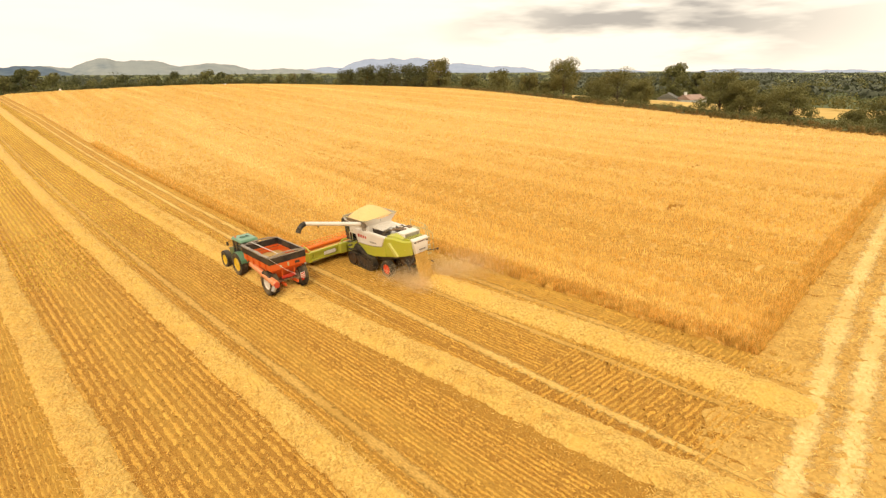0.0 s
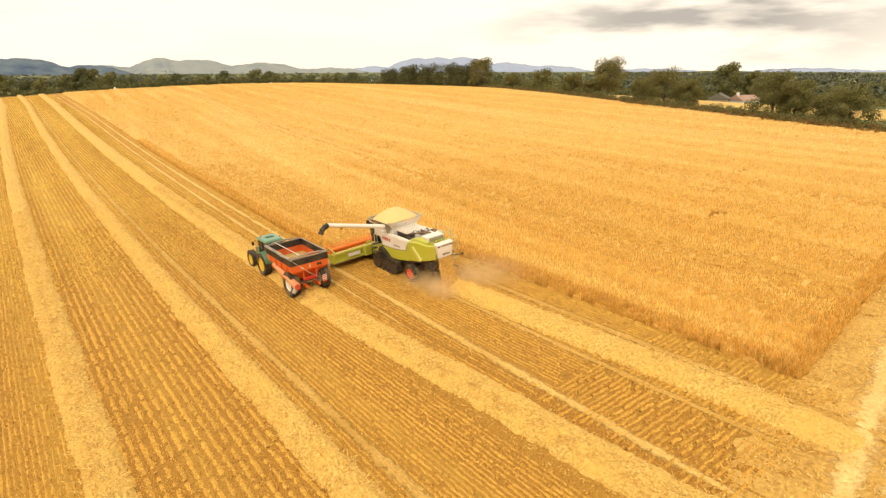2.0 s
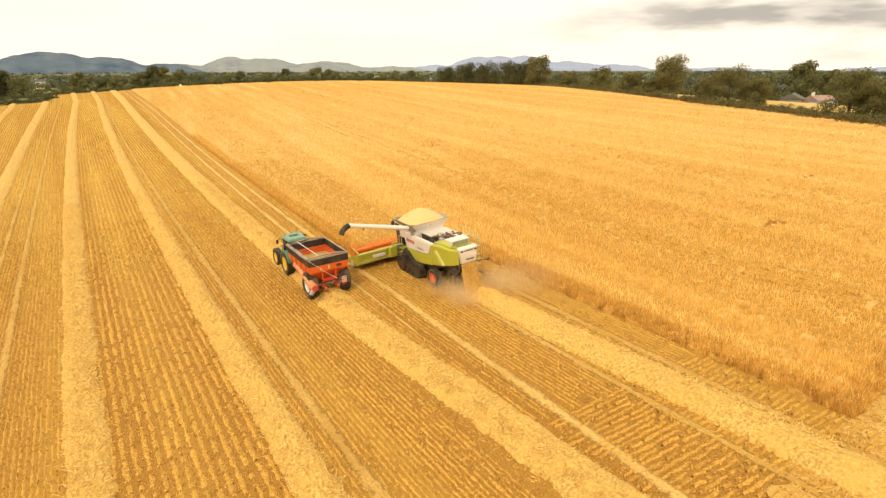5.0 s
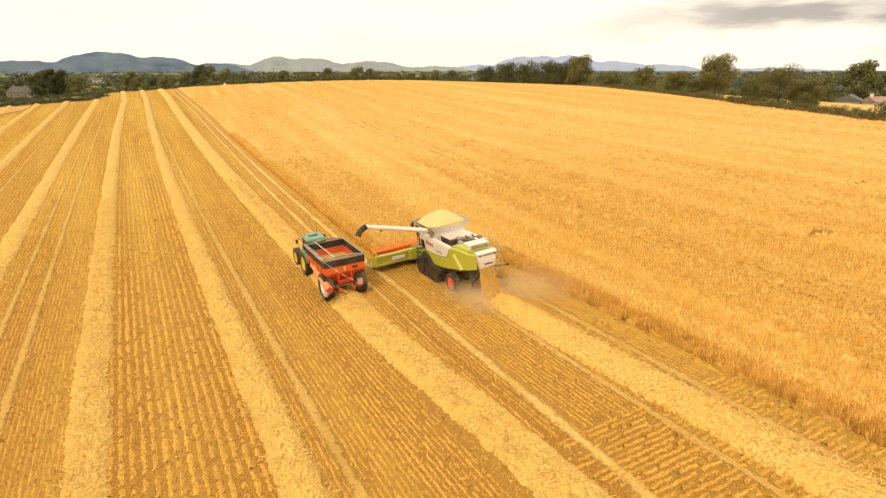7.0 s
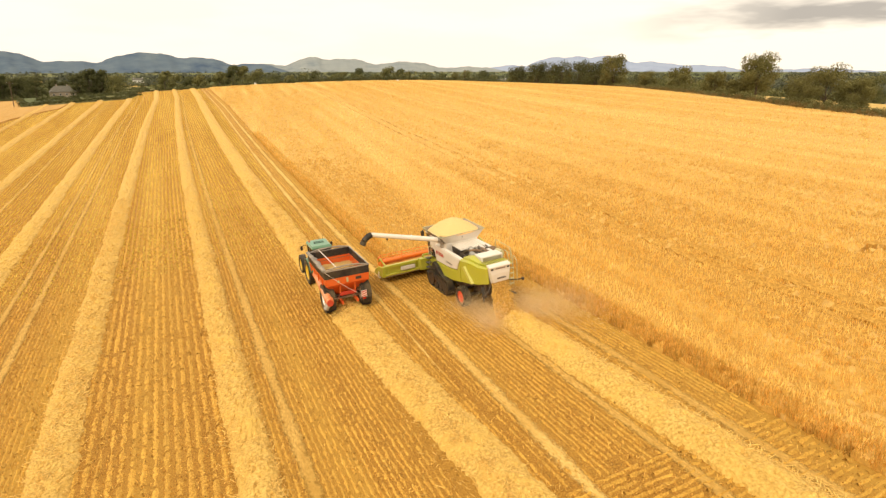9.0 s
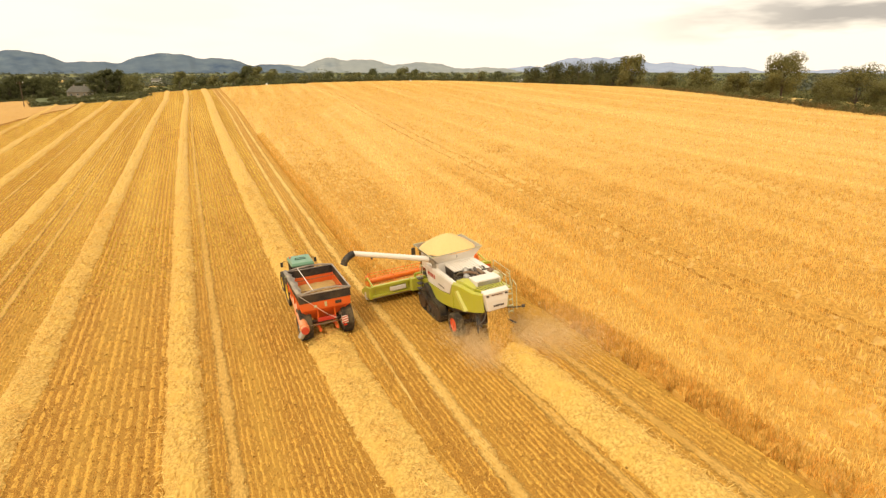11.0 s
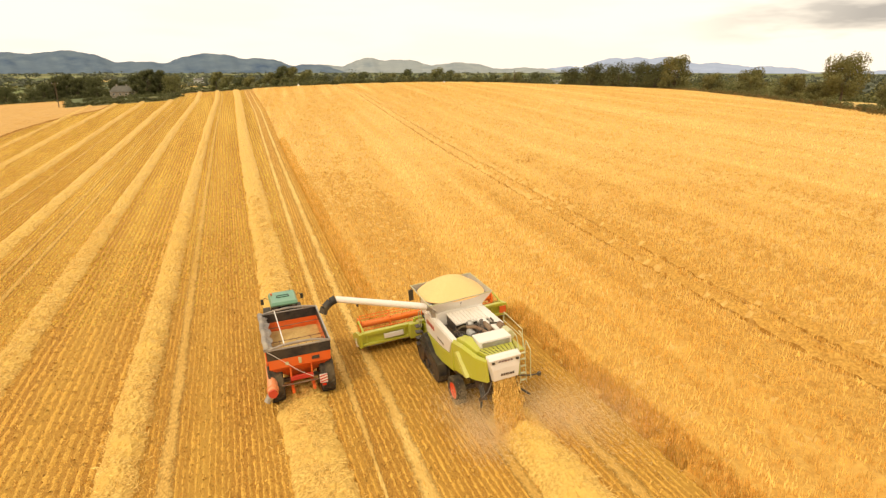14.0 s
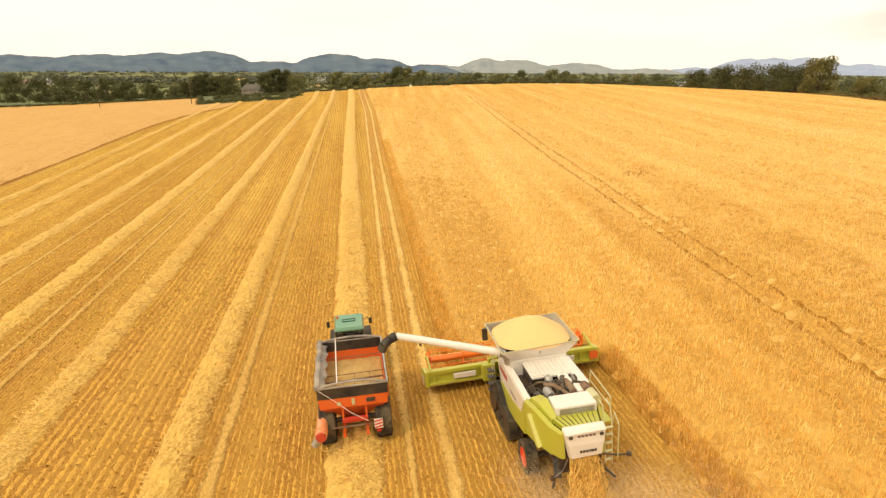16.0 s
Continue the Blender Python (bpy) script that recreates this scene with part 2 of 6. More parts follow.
# patchwork of meadows and stubble beyond the field
def far_land():
    m = bpy.data.materials.new("far_fields")
    m.use_nodes = True
    n, l = m.node_tree.nodes, m.node_tree.links
    p = n["Principled BSDF"]
    p.inputs["Roughness"].default_value = 0.95
    p.inputs["Specular IOR Level"].default_value = 0.1
    c = n.new("ShaderNodeTexCoord")
    mp = n.new("ShaderNodeMapping")
    mp.inputs["Rotation"].default_value = (0, 0, 0.5)
    mp.inputs["Scale"].default_value = (0.006, 0.011, 0.0)
    l.new(c.outputs["Object"], mp.inputs["Vector"])
    v = n.new("ShaderNodeTexVoronoi")
    v.inputs["Scale"].default_value = 1.0
    l.new(mp.outputs["Vector"], v.inputs["Vector"])
    r = n.new("ShaderNodeValToRGB")
    r.color_ramp.interpolation = "CONSTANT"
    e = r.color_ramp.elements
    e[0].position, e[0].color = 0.0, (0.115, 0.132, 0.058, 1)
    e[1].position, e[1].color = 0.45, (0.155, 0.175, 0.070, 1)
    for pos, col in ((0.62, (0.24, 0.22, 0.095, 1)), (0.78, (0.10, 0.11, 0.045, 1)), (0.9, (0.15, 0.14, 0.055, 1))):
        x = e.new(pos)
        x.color = col
    sep = n.new("ShaderNodeSeparateColor")
    l.new(v.outputs["Color"], sep.inputs["Color"])
    l.new(sep.outputs["Red"], r.inputs["Fac"])
    f = n.new("ShaderNodeTexNoise")
    f.inputs["Scale"].default_value, f.inputs["Detail"].default_value = 0.09, 5
    l.new(c.outputs["Object"], f.inputs["Vector"])
    h = n.new("ShaderNodeHueSaturation")
    mr = n.new("ShaderNodeMapRange")
    mr.inputs["To Min"].default_value, mr.inputs["To Max"].default_value = 0.85, 1.15
    l.new(f.outputs["Fac"], mr.inputs["Value"])
    l.new(mr.outputs["Result"], h.inputs["Value"])
    l.new(r.outputs["Color"], h.inputs["Color"])
    l.new(h.outputs["Color"], p.inputs["Base Color"])
    return m


far_mat = far_land()
gx = steps(-4700, 4700, -150, 170, 4.0, 1.16)
gy = steps(-900, 4700, -150, 245, 4.0, 1.16)
X, Y = np.meshgrid(gx, gy, indexing="ij")
ground = mesh_object("ground", np.stack([X, Y, height(X, Y)], -1).reshape(-1, 3), grid_faces(len(gx), len(gy)), [stubble_mat, far_mat], smooth=True)
cx, cy = (X[:-1, :-1] + X[1:, 1:]) / 2, (Y[:-1, :-1] + Y[1:, 1:]) / 2
ground.data.polygons.foreach_set("material_index", (outside(cx, cy) > 0.1).astype(int).ravel())
tagged(ground, "harvested golden stubble field on a gentle rise, with meadows beyond", "ground", kind="structure")

# ---- the field ----
rng = np.random.default_rng(7)


def wobble(x, y, s, seed=0.0):
    """Cheap smooth noise for arrays, about -1 to 1."""
    x, y = x / s + seed, y / s - seed
    return (np.sin(x * 2.1 + 1.7 * np.sin(y * 1.3)) + np.sin(y * 2.7 + 1.3 * np.sin(x * 1.9 + 2)) + np.sin((x + y) * 3.7 + seed)) / 3


LANES = [(-5.75, 0.42), (-4.15, 0.5)]
TRACKS = [(-14.25, 0.5), (-28.4, 0.45), (-30.3, 0.4), (-38.5, 0.45)]
SWATHS = [(-8.1, 1.2), (-16.2, 0.88), (-24.3, 0.98), (-33.0, 1.1), (-42.0, 1.0), (-50.5, 1.0), (-58.0, 0.8)]


def swath(x0, half, y0, y1, tall, seed, dy=0.3, lean=0.0):
    """A windrow of straw: a long rounded mound with a tousled surface."""
    ys = steps(y0, y1, y0, min(y1, 45), dy, 1.03)
    us = np.linspace(-1, 1, 17)
    U, V = np.meshgrid(us, ys, indexing="ij")
    cx = bend(x0, V) + lean * np.minimum(V, 0) + 0.09 * wobble(V, V * 0 + x0, 7.0, seed) + 0.05 * wobble(V, V * 0 + x0, 1.9, seed + 3)
    wide = half * (1 + 0.08 * wobble(V, V * 0 + seed, 3.1, 2.0) + 0.07 * wobble(V, V * 0 + seed, 0.8, 5.0) * np.sign(U) + 0.045 * rng.normal(size=V.shape))
    xx = cx + U * wide
    zz = tall * (1 - U ** 2) ** 0.7 * (1 + 0.15 * wobble(xx, V, 0.9, seed) + 0.12 * wobble(xx, V, 0.33, seed + 2) + 0.075 * rng.normal(size=V.shape)) - 0.03
    zz = np.where(zz > 0, zz * np.clip((V - y0) / 2.5, 0, 1), zz)
    vv = V + rng.normal(size=V.shape) * 0.06
    ob = mesh_object("straw_swath", np.stack([xx, vv, height(xx, vv) + zz], -1).reshape(-1, 3), grid_faces(len(us), len(ys)), straw_mat, smooth=False)
    return tagged(ob, "long raised windrow of loose golden straw lying on stubble", "straw swath", "swaths of straw", "stuff")


for k, (x0, half) in enumerate(SWATHS):
    swath(x0, half, -60 if k else -40, float(field_end(x0 + 4.0)) - 1, 0.55 if k == 1 else 0.46, 1.3 * k, 0.22 if k < 4 else 0.5, -0.05 if k == 0 else 0.0)
swath(0.5, 1.15, -27.5, 0.5, 0.54, 9.1, 0.22, -0.035)


def strip(line, width, label, name="tyre_track", seed=0, mat=None, taper=0.0):
    """A flat, ragged band of pressed straw along a line in plan."""
    pts = np.array(line, float)
    d = np.r_[0, np.cumsum(np.hypot(*np.diff(pts, axis=0).T))]
    s = np.linspace(0, d[-1], max(8, int(d[-1] / 0.5)))
    px, py = np.interp(s, d, pts[:, 0]), np.interp(s, d, pts[:, 1])
    tx, ty = np.gradient(px), np.gradient(py)
    q = np.hypot(tx, ty)
    nx, ny = ty / q, -tx / q
    us = np.array([-1, -0.5, 0, 0.5, 1.0])
    U, S = np.meshgrid(us, np.arange(len(s)), indexing="ij")
    w = width / 2 * (1 + 0.2 * wobble(s, s * 0, 3.0, seed) + 0.12 * wobble(s, s * 0, 0.9, seed + 1))
    w = w * np.clip(s / taper, 0.02, 1) if taper else w
    xx, yy = px[S] + nx[S] * U * w[S], py[S] + ny[S] * U * w[S]
    ob = mesh_object(name, np.stack([xx, yy, height(xx, yy) + 0.055 - 0.03 * np.abs(U)], -1).reshape(-1, 3), grid_faces(5, len(s)), mat or track_mat)
    rim = ob.data.attributes.new("rim", "FLOAT", "POINT")
    rim.data.foreach_set("value", np.abs(U).ravel())
    return tagged(ob, label, "wheel track", kind="structure")


for k, (x0, w) in enumerate(TRACKS):
    ys = np.linspace(-26, float(field_end(x0 + 4.0)) - 2, 70)
    strip(np.stack([bend(x0, ys), ys], 1), w * 1.9, "faint band of stubble pressed flat by wheels", seed=k, mat=faint_track_mat)
for k, (x0, w) in enumerate(LANES):
    ys = np.linspace(-36 if k else -6, 232, 120)
    strip(np.stack([lane(x0, ys) + 0.03 * np.minimum(ys - 5, 0), ys], 1), w * 1.9, "pale band of straw pressed flat by wheels", seed=60 + k, taper=16.0)
for k, (x0, w) in enumerate(((-0.75, 0.8), (2.85, 0.9))):
    ys = np.linspace(-27 - 2 * k, -1, 30)
    strip(np.stack([x0 + 0 * ys, ys], 1), w, "thin line of chaff pressed down beside the windrow", seed=40 + k, mat=faint_track_mat)
for k, (y0, slope) in enumerate(((-27.4, 0.165), (-29.4, 0.18), (-35.0, 0.14), (-37.0, 0.14))):
    t = np.linspace(-40, 85, 80)
    strip(np.stack([t, y0 + slope * t + 0.3 * np.sin(t / 9 + k)], 1), 1.9, "pale wheel track across the headland", seed=20 + k, mat=pale_track_mat)


# the headland, strewn with pale straw
us, vs = np.linspace(-45, 88, 420), np.linspace(0, 1, 22)
U, V = np.meshgrid(us, vs, indexing="ij")
yy = headland(U) + (0.9 * wobble(U, V * 0, 5.0, 3.0) + 0.6 * wobble(U, V * 0, 1.1, 8.0)) * (1 - V) * (U < 4.5) - V * 14
tagged(mesh_object("headland", np.stack([U, yy, height(U, yy) + 0.025 + 0.02 * rng.normal(size=U.shape)], -1).reshape(-1, 3), grid_faces(420, 22), headland_mat), "trodden headland strewn with pale straw", "ground", kind="structure")


# stubble rows: low broken ridges of cut stalks
def ridges(across=False):
    V, F = [], []
    if across:
        lanes = np.arange(-25.2, -15.2, 0.34)
        run = None
    else:
        lanes = np.r_[np.arange(-66, -47, 0.52), np.arange(-47, -23.5, 0.26), np.arange(-23.3, -17.0, 0.46), np.arange(-16.9, 5.0, 0.26)]
        run = None
    for c in lanes:
        if across:
            run = np.arange(-5.6 + rng.normal() * 0.4, 4.9 + rng.normal() * 0.3, 0.22)
        else:
            if any(abs(c - x0) < h * 0.9 for x0, h in SWATHS) or any(abs(c - x0) < w * 0.5 for x0, w in TRACKS + LANES):
                continue
            run = np.r_[np.arange(-28 if c < -7.5 else -15.0 + rng.normal() * 0.4, 24, 0.24 if c > -36 else 0.8), np.arange(24, 60, 0.5), np.arange(60, 236, 1.2)]
            if c < -47:
                run = run[(run > -66.0 - c) | (run > 0)][::2]
            run = run[c > 1.0 + rim_x(run)] if c < -40 else run
            run = run[run < field_end(bend(c, run)) - 1.5]
            if len(run) < 3:
                continue
            if c > -2.9:
                run = run[run < 10.6]
        n = len(run)
        tall = np.clip(0.036 + 0.024 * rng.normal(size=n) + 0.014 * wobble(run, run * 0 + c, 2.3, 1.0), 0.004, 0.15)
        side = rng.normal(size=n) * (0.026 if across else 0.016)
        row, along = c + side, run + rng.normal(size=n) * 0.08
        half = np.clip((0.11 if across else 0.16 if -23.4 < c < -17 else 0.092 if c > -47 else 0.2) + 0.018 * rng.normal(size=n), 0.03, None)
        if across:
            tall = tall * 1.6 + 0.01
        for q, z in ((-half, -0.02), (0 * half, tall), (half, -0.02)):
            a, b = (along, row + q) if across else ((lane(c, along) if c > -7 else bend(c, along)) + side + q, along)
            V.append(np.stack([a, b, height(a, b) + z], 1))
        o = sum(len(v) for v in V) - 3 * n
        i = np.arange(n - 1)
        keep = rng.random(n - 1) < (0.85 if across else 0.92)
        i = i[keep]
        F.append(np.stack([o + i, o + n + i, o + n + i + 1, o + i + 1], 1))
        F.append(np.stack([o + n + i, o + 2 * n + i, o + 2 * n + i + 1, o + n + i + 1], 1))
    ob = mesh_object("stubble", np.concatenate(V), np.concatenate(F), row_mat)
    return tagged(ob, "rows of short cut golden wheat stubble", "stubble", kind="stuff")


ridges()
ridges(True)


# standing wheat
TRAMS = [16.4, 18.3, 37.2, 39.1, 57.9, 59.8, 78.6, 80.5, 99.3, 101.2]
PATCHES = [(27.5, -5.6, 1.0), (36.2, 0.0, 1.1), (46.5, 1.5, 0.8), (11.2, -10.2, 0.35), (27.9, 53.5, 1.6)]
EDGE, CUT, FRONT = -2.9, 5.15, 10.7


def swing(u, y):
    """The grid follows the drilling, but along the cut edges the machine's own line."""
    k = np.clip((u - CUT) / 8, 0, 1)
    return drill(y) * k + (lane(0.0, y)) * (1 - k)


def crop_top(x, y):
    """The height of the ears over the ground, with tramlines pressed in and a few lodged patches."""
    z = 0.78 + 0.05 * wobble(x, y, 3.0, 1.0) + 0.06 * wobble(x, y * 0.3, 6.0, 4.0)
    rim = np.minimum(np.where(y < FRONT, x - CUT, x - lane(EDGE, y)), y - headland(x))
    z = z - 0.34 * np.clip(1 - (rim + 0.3 * wobble(x, y, 0.5, 6.0)) / 0.9, 0, 1)
    u = x - drill(y)
    for t in TRAMS:
        z = z - 0.42 * np.exp(-((u - t) / 0.58) ** 2)
    for px, py, r in PATCHES:
        d = np.hypot((x - px) / 1.4, y - py) + 0.5 * wobble(x, y, 0.8, px)
        z = z - 0.5 * np.exp(-(d / r) ** 4) * (0.6 + 0.4 * wobble(x, y, 0.35, py))
    return z


def in_crop(x, y):
    ok = (y > headland(x)) & (x < hedge_x(y) - 3.5) & (y < 233) & ((x > CUT + 0.22 * wobble(x * 0, y, 0.9, 3.0)) & (y < FRONT) | ((y > FRONT) & (x > lane(EDGE, y))))
    u = x - drill(y)
    for t in TRAMS:
        ok = ok & (np.abs(u - t) > 0.1)
    for px, py, r in PATCHES:
        d = np.hypot((x - px) / 1.5, y - py) + 0.55 * wobble(x, y, 0.7, px)
        ok = ok & ((d > r * 0.8) | (wobble(x, y, 0.4, py) > 0.15))
    return ok


def in_strip(x, y):
    """The next strip of crop before the harvester, drilled in clear rows."""
    u = x - lane(EDGE, y)
    return (y > FRONT - 2) & (u < 8.3 + 0.4 * wobble(x * 0, y, 2.0, 1.0)) & (y < 75)


def haze_paling(x, y):
    """Paleness put into the wheat for distance: from 0 before the harvester to 1 far up the slope, in long uneven
    drifts.
    """
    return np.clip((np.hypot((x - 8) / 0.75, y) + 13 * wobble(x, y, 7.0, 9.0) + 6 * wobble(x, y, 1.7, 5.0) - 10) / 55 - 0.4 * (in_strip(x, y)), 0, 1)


def crop(us, ys, label, test, mat):
    X, Y = np.meshgrid(us, ys, indexing="ij")
    X = X + (rim_x(Y) if us[-1] < 1 else swing(X, Y))
    nx, ny = X.shape
    jx, jy = X + rng.normal(size=X.shape) * 0.05, Y + rng.normal(size=X.shape) * 0.05
    top = height(jx, jy) + crop_top(jx, jy) - 0.19 + rng.normal(size=X.shape) * 0.06
    V = np.concatenate([np.stack([jx, jy, top], -1).reshape(-1, 3), np.stack([jx, jy, height(jx, jy) - 0.05], -1).reshape(-1, 3)])
    F = grid_faces(nx, ny)
    ok = test((X[:-1, :-1] + X[1:, 1:]) / 2, (Y[:-1, :-1] + Y[1:, 1:]) / 2)
    full = np.zeros((nx + 1, ny + 1), bool)
    full[1:-1, 1:-1] = ok
    low = nx * ny
    idx = np.arange(nx * ny).reshape(nx, ny)
    walls = []
    for di, dj, a, b in ((-1, 0, (0, 1), (0, 0)), (1, 0, (1, 0), (1, 1)), (0, -1, (0, 0), (1, 0)), (0, 1, (1, 1), (0, 1))):
        edge = ok & ~full[1 + di:nx + di, 1 + dj:ny + dj]
        I, J = np.nonzero(edge)
        p, q = idx[I + a[0], J + a[1]], idx[I + b[0], J + b[1]]
        walls.append(np.stack([p, q, q + low, p + low], 1))
    F = np.concatenate([F[ok.ravel()], *walls])
    ob = mesh_object("standing_wheat", V, F, mat)
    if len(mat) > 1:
        # the deep colour round the harvester gives way little by little to wheat paled for haze and distance
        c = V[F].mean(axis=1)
        pale = haze_paling(c[:, 0], c[:, 1]) + 0.25 * rng.normal(size=len(F)) > 0.5
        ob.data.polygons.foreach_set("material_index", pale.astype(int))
    return tagged(ob, label, "wheat crop", "standing crop", "stuff")


lines = [u for u in [*np.arange(EDGE, 47, 0.36), *steps(47, 165, 47, 49, 0.6, 1.04)[1:]] if min(abs(u - t) for t in TRAMS) > 0.65]
lines = sorted([*lines, *[t + d for t in TRAMS for d in (-0.6, -0.19, 0.19, 0.6)]])
crop(np.array(lines), np.r_[np.arange(-27, 64, 0.4), steps(64, 233, 64, 65, 0.5, 1.02)[1:]], "dense ripe golden wheat standing uncut, crossed by tramlines", in_crop, [crop_mat, hazed_crop_mat])
crop(-np.r_[np.arange(-0.4, 8, 0.4), np.arange(8, 100, 0.9)][::-1], np.arange(10, 233, 0.9), "ripe pale wheat standing beyond the cut strips", lambda x, y: (x < rim_x(y)) & (y < field_end(x) - 4), [left_crop_mat])


# ears and stalks that stand out of the crop near the harvester
def tufts(n, where, seed, name, label, mat, lo, hi, lean=0.12, base=0.3, wide=0.05):
    g = np.random.default_rng(seed)
    x, y, z0 = where(g, n)
    n = len(x)
    t = g.uniform(lo, hi, n)
    a = g.uniform(0, math.tau, n)
    dx, dy = np.cos(a) * wide, np.sin(a) * wide
    lx, ly = g.normal(size=n) * lean, g.normal(size=n) * lean
    v = np.stack([np.stack([x - dx, y - dy, z0 + base], 1), np.stack([x + dx, y + dy, z0 + base], 1),
                  np.stack([x + lx + dx * 0.5, y + ly + dy * 0.5, z0 + t], 1), np.stack([x + lx * 1.2 - dx * 0.3, y + ly * 1.2 - dy * 0.3, z0 + t], 1)], 1)
    f = np.arange(4 * n).reshape(n, 4)
    ob = mesh_object(name, v.reshape(-1, 3), f, mat)
    return tagged(ob, label, "wheat" if "wheat" in name else "straw", kind="stuff")


def off_trams(x, y):
    u = x - drill(y)
    return np.min([np.abs(u - t) for t in TRAMS], axis=0) > 0.5


def crop_sector(r0, r1, power, gap, fade_in, fade_out):
    """Places in the crop between two distances from its corner, thickest at the near end, bunched with gaps."""
    def where(g, n):
        r = r0 + (r1 - r0) * g.random(n) ** power
        a = g.uniform(-0.35, math.pi * 0.95, n)
        x, y = 4 + r * np.cos(a) * 0.75, -25 + r * np.sin(a)
        bunch = 0.45 * wobble(x, y * 0.6, 0.42, 2.0) + 0.40 * wobble(x, y, 0.16, 7.0)
        k = in_crop(x, y) & off_trams(x, y) & (g.random(n) < np.clip(1 - gap + bunch, 0, 1)) & (g.random(n) < np.clip((r - r0 + 0.01) / fade_in, 0, 1) * np.clip((r1 - r) / fade_out, 0, 1))
        k = k & (~in_strip(x, y) | (np.mod(x - lane(EDGE, y), 0.75) < 0.36))
        x, y = x[k], y[k]
        return x, y, height(x, y) + crop_top(x, y) - 0.78
    return where


def edges(g, n):
    """Along the cut edges, where the stalks show down to the ground."""
    m = n // 3
    y1, y2, x3 = g.uniform(-23.2, FRONT, m), FRONT + 90 * g.random(m) ** 1.4, 5 + 60 * g.random(m)
    o = g.random(m) ** 1.3 * 1.1 - 0.1
    x, y = np.r_[CUT + o, lane(EDGE, y2) + o, x3], np.r_[y1, y2, headland(x3) + o]
    return x, y, height(x, y) + crop_top(x, y) - 0.78


tufts(430000, crop_sector(0, 76, 0.62, 0.50, 0.01, 42), 1, "wheat_ears", "bristling ears of ripe wheat", ear_mat, 0.78, 0.94, lean=0.045, base=0.60, wide=0.025)
tufts(260000, crop_sector(26, 96, 0.75, 0.25, 38, 26), 2, "wheat_ears", "bristling ears of ripe wheat, coloured paler for haze", hazed_ear_mat, 0.76, 0.92, lean=0.05, base=0.55, wide=0.05)


def far_crop(g, n):
    x, y = g.uniform(-3, 165, n), -18 + 251 * g.random(n) ** 0.8
    k = in_crop(x, y) & off_trams(x, y) & (np.hypot((x - 4) / 0.75, y + 25) > 70 + 24 * g.random(n))
    x, y = x[k], y[k]
    return x, y, height(x, y) + crop_top(x, y) - 0.78


tufts(240000, far_crop, 12, "wheat_ears", "bristling ears of ripe wheat, coloured paler for haze", hazed_ear_mat, 0.77, 0.845, lean=0.05, base=0.5, wide=0.085)
tufts(42000, edges, 3, "wheat_stalks", "stalks of wheat along the cut edge", edge_mat, 0.62, 0.92, lean=0.07, base=0.25, wide=0.02)


def on_swaths(g, n):
    k = g.choice(4, n, p=(0.06, 0.37, 0.31, 0.26))
    x0 = np.array([0.7, -8.1, -16.2, -24.3])[k]
    y = np.where(k == 0, g.uniform(-24, 0.5, n), -30 + 85 * g.random(n) ** 1.3)
    u = g.normal(size=n) * np.array([0.62, 0.68, 0.5, 0.58])[k]
    x = bend(x0, y) + u - np.where(k < 2, 0.045, 0.0) * np.minimum(y, 0)
    return x, y, height(x, y) + 0.45 * np.clip(1 - u * u, 0, 1) - 0.02


def scattered(g, n):
    x, y = g.uniform(-36, 5, n), -32 + 74 * g.random(n) ** 1.2
    row = np.round((x + 16.9) / 0.26) * 0.26 - 16.9
    x = np.where(g.random(n) < 0.55, row + g.normal(size=n) * 0.045, x)
    k = ~((x > EDGE) & (y > FRONT - 1)) & ~((x > -5.6) & (y < -26))
    return x[k], y[k], height(x[k], y[k])


def on_headland(g, n):
    x = g.uniform(-30, 50, n)
    y = headland(x) - 12 * g.random(n)
    return x, y, height(x, y)


tufts(80000, on_swaths, 4, "straw_wisps", "loose straw sticking out of the windrows", straw_bit_mat, 0.02, 0.07, lean=0.2, base=-0.02, wide=0.022)
tufts(120000, scattered, 5, "straw_wisps", "bits of straw and chaff scattered over the stubble", chaff_mat, 0.04, 0.12, lean=0.05, base=0.0, wide=0.026)
tufts(32000, on_headland, 6, "straw_wisps", "straw scattered thickly over the headland", straw_bit_mat, 0.04, 0.16, lean=0.12, base=0.0, wide=0.028)


def far_stubble(g, n):
    """Stalks of the cut strips, set only towards the crest to fit how the camera's low view sees them."""
    x, y = g.uniform(-66, -3.2, n), 22 + 212 * g.random(n) ** 0.9
    k = (x > 1.0 + rim_x(y)) & (y < field_end(x) - 2) & (np.min([np.abs(x - bend(x0, y)) for x0, _ in SWATHS], axis=0) > 0.8) & (np.abs(x - lane(-5.0, y)) > 1.3)
    x = np.round(x[k] / 0.46) * 0.46 + g.normal(size=int(k.sum())) * 0.06
    y = y[k]
    return x, y, height(x, y)


tufts(200000, far_stubble, 15, "stubble_stalks", "short yellow stalks of stubble towards the crest", stalk_mat, 0.05, 0.13, lean=0.02, base=0.0, wide=0.07)

# ---- building helpers ----
def part(name, bm, material, parent, label=""):
    """Links a bmesh as one mesh under a thing or a part."""
    me = bpy.data.meshes.new(name)
    bmesh.ops.recalc_face_normals(bm, faces=bm.faces)
    bm.to_mesh(me)
    bm.free()
    me.materials.append(material)
    ob = new(name, me)
    ob.parent = parent
    return tagged(ob, label)


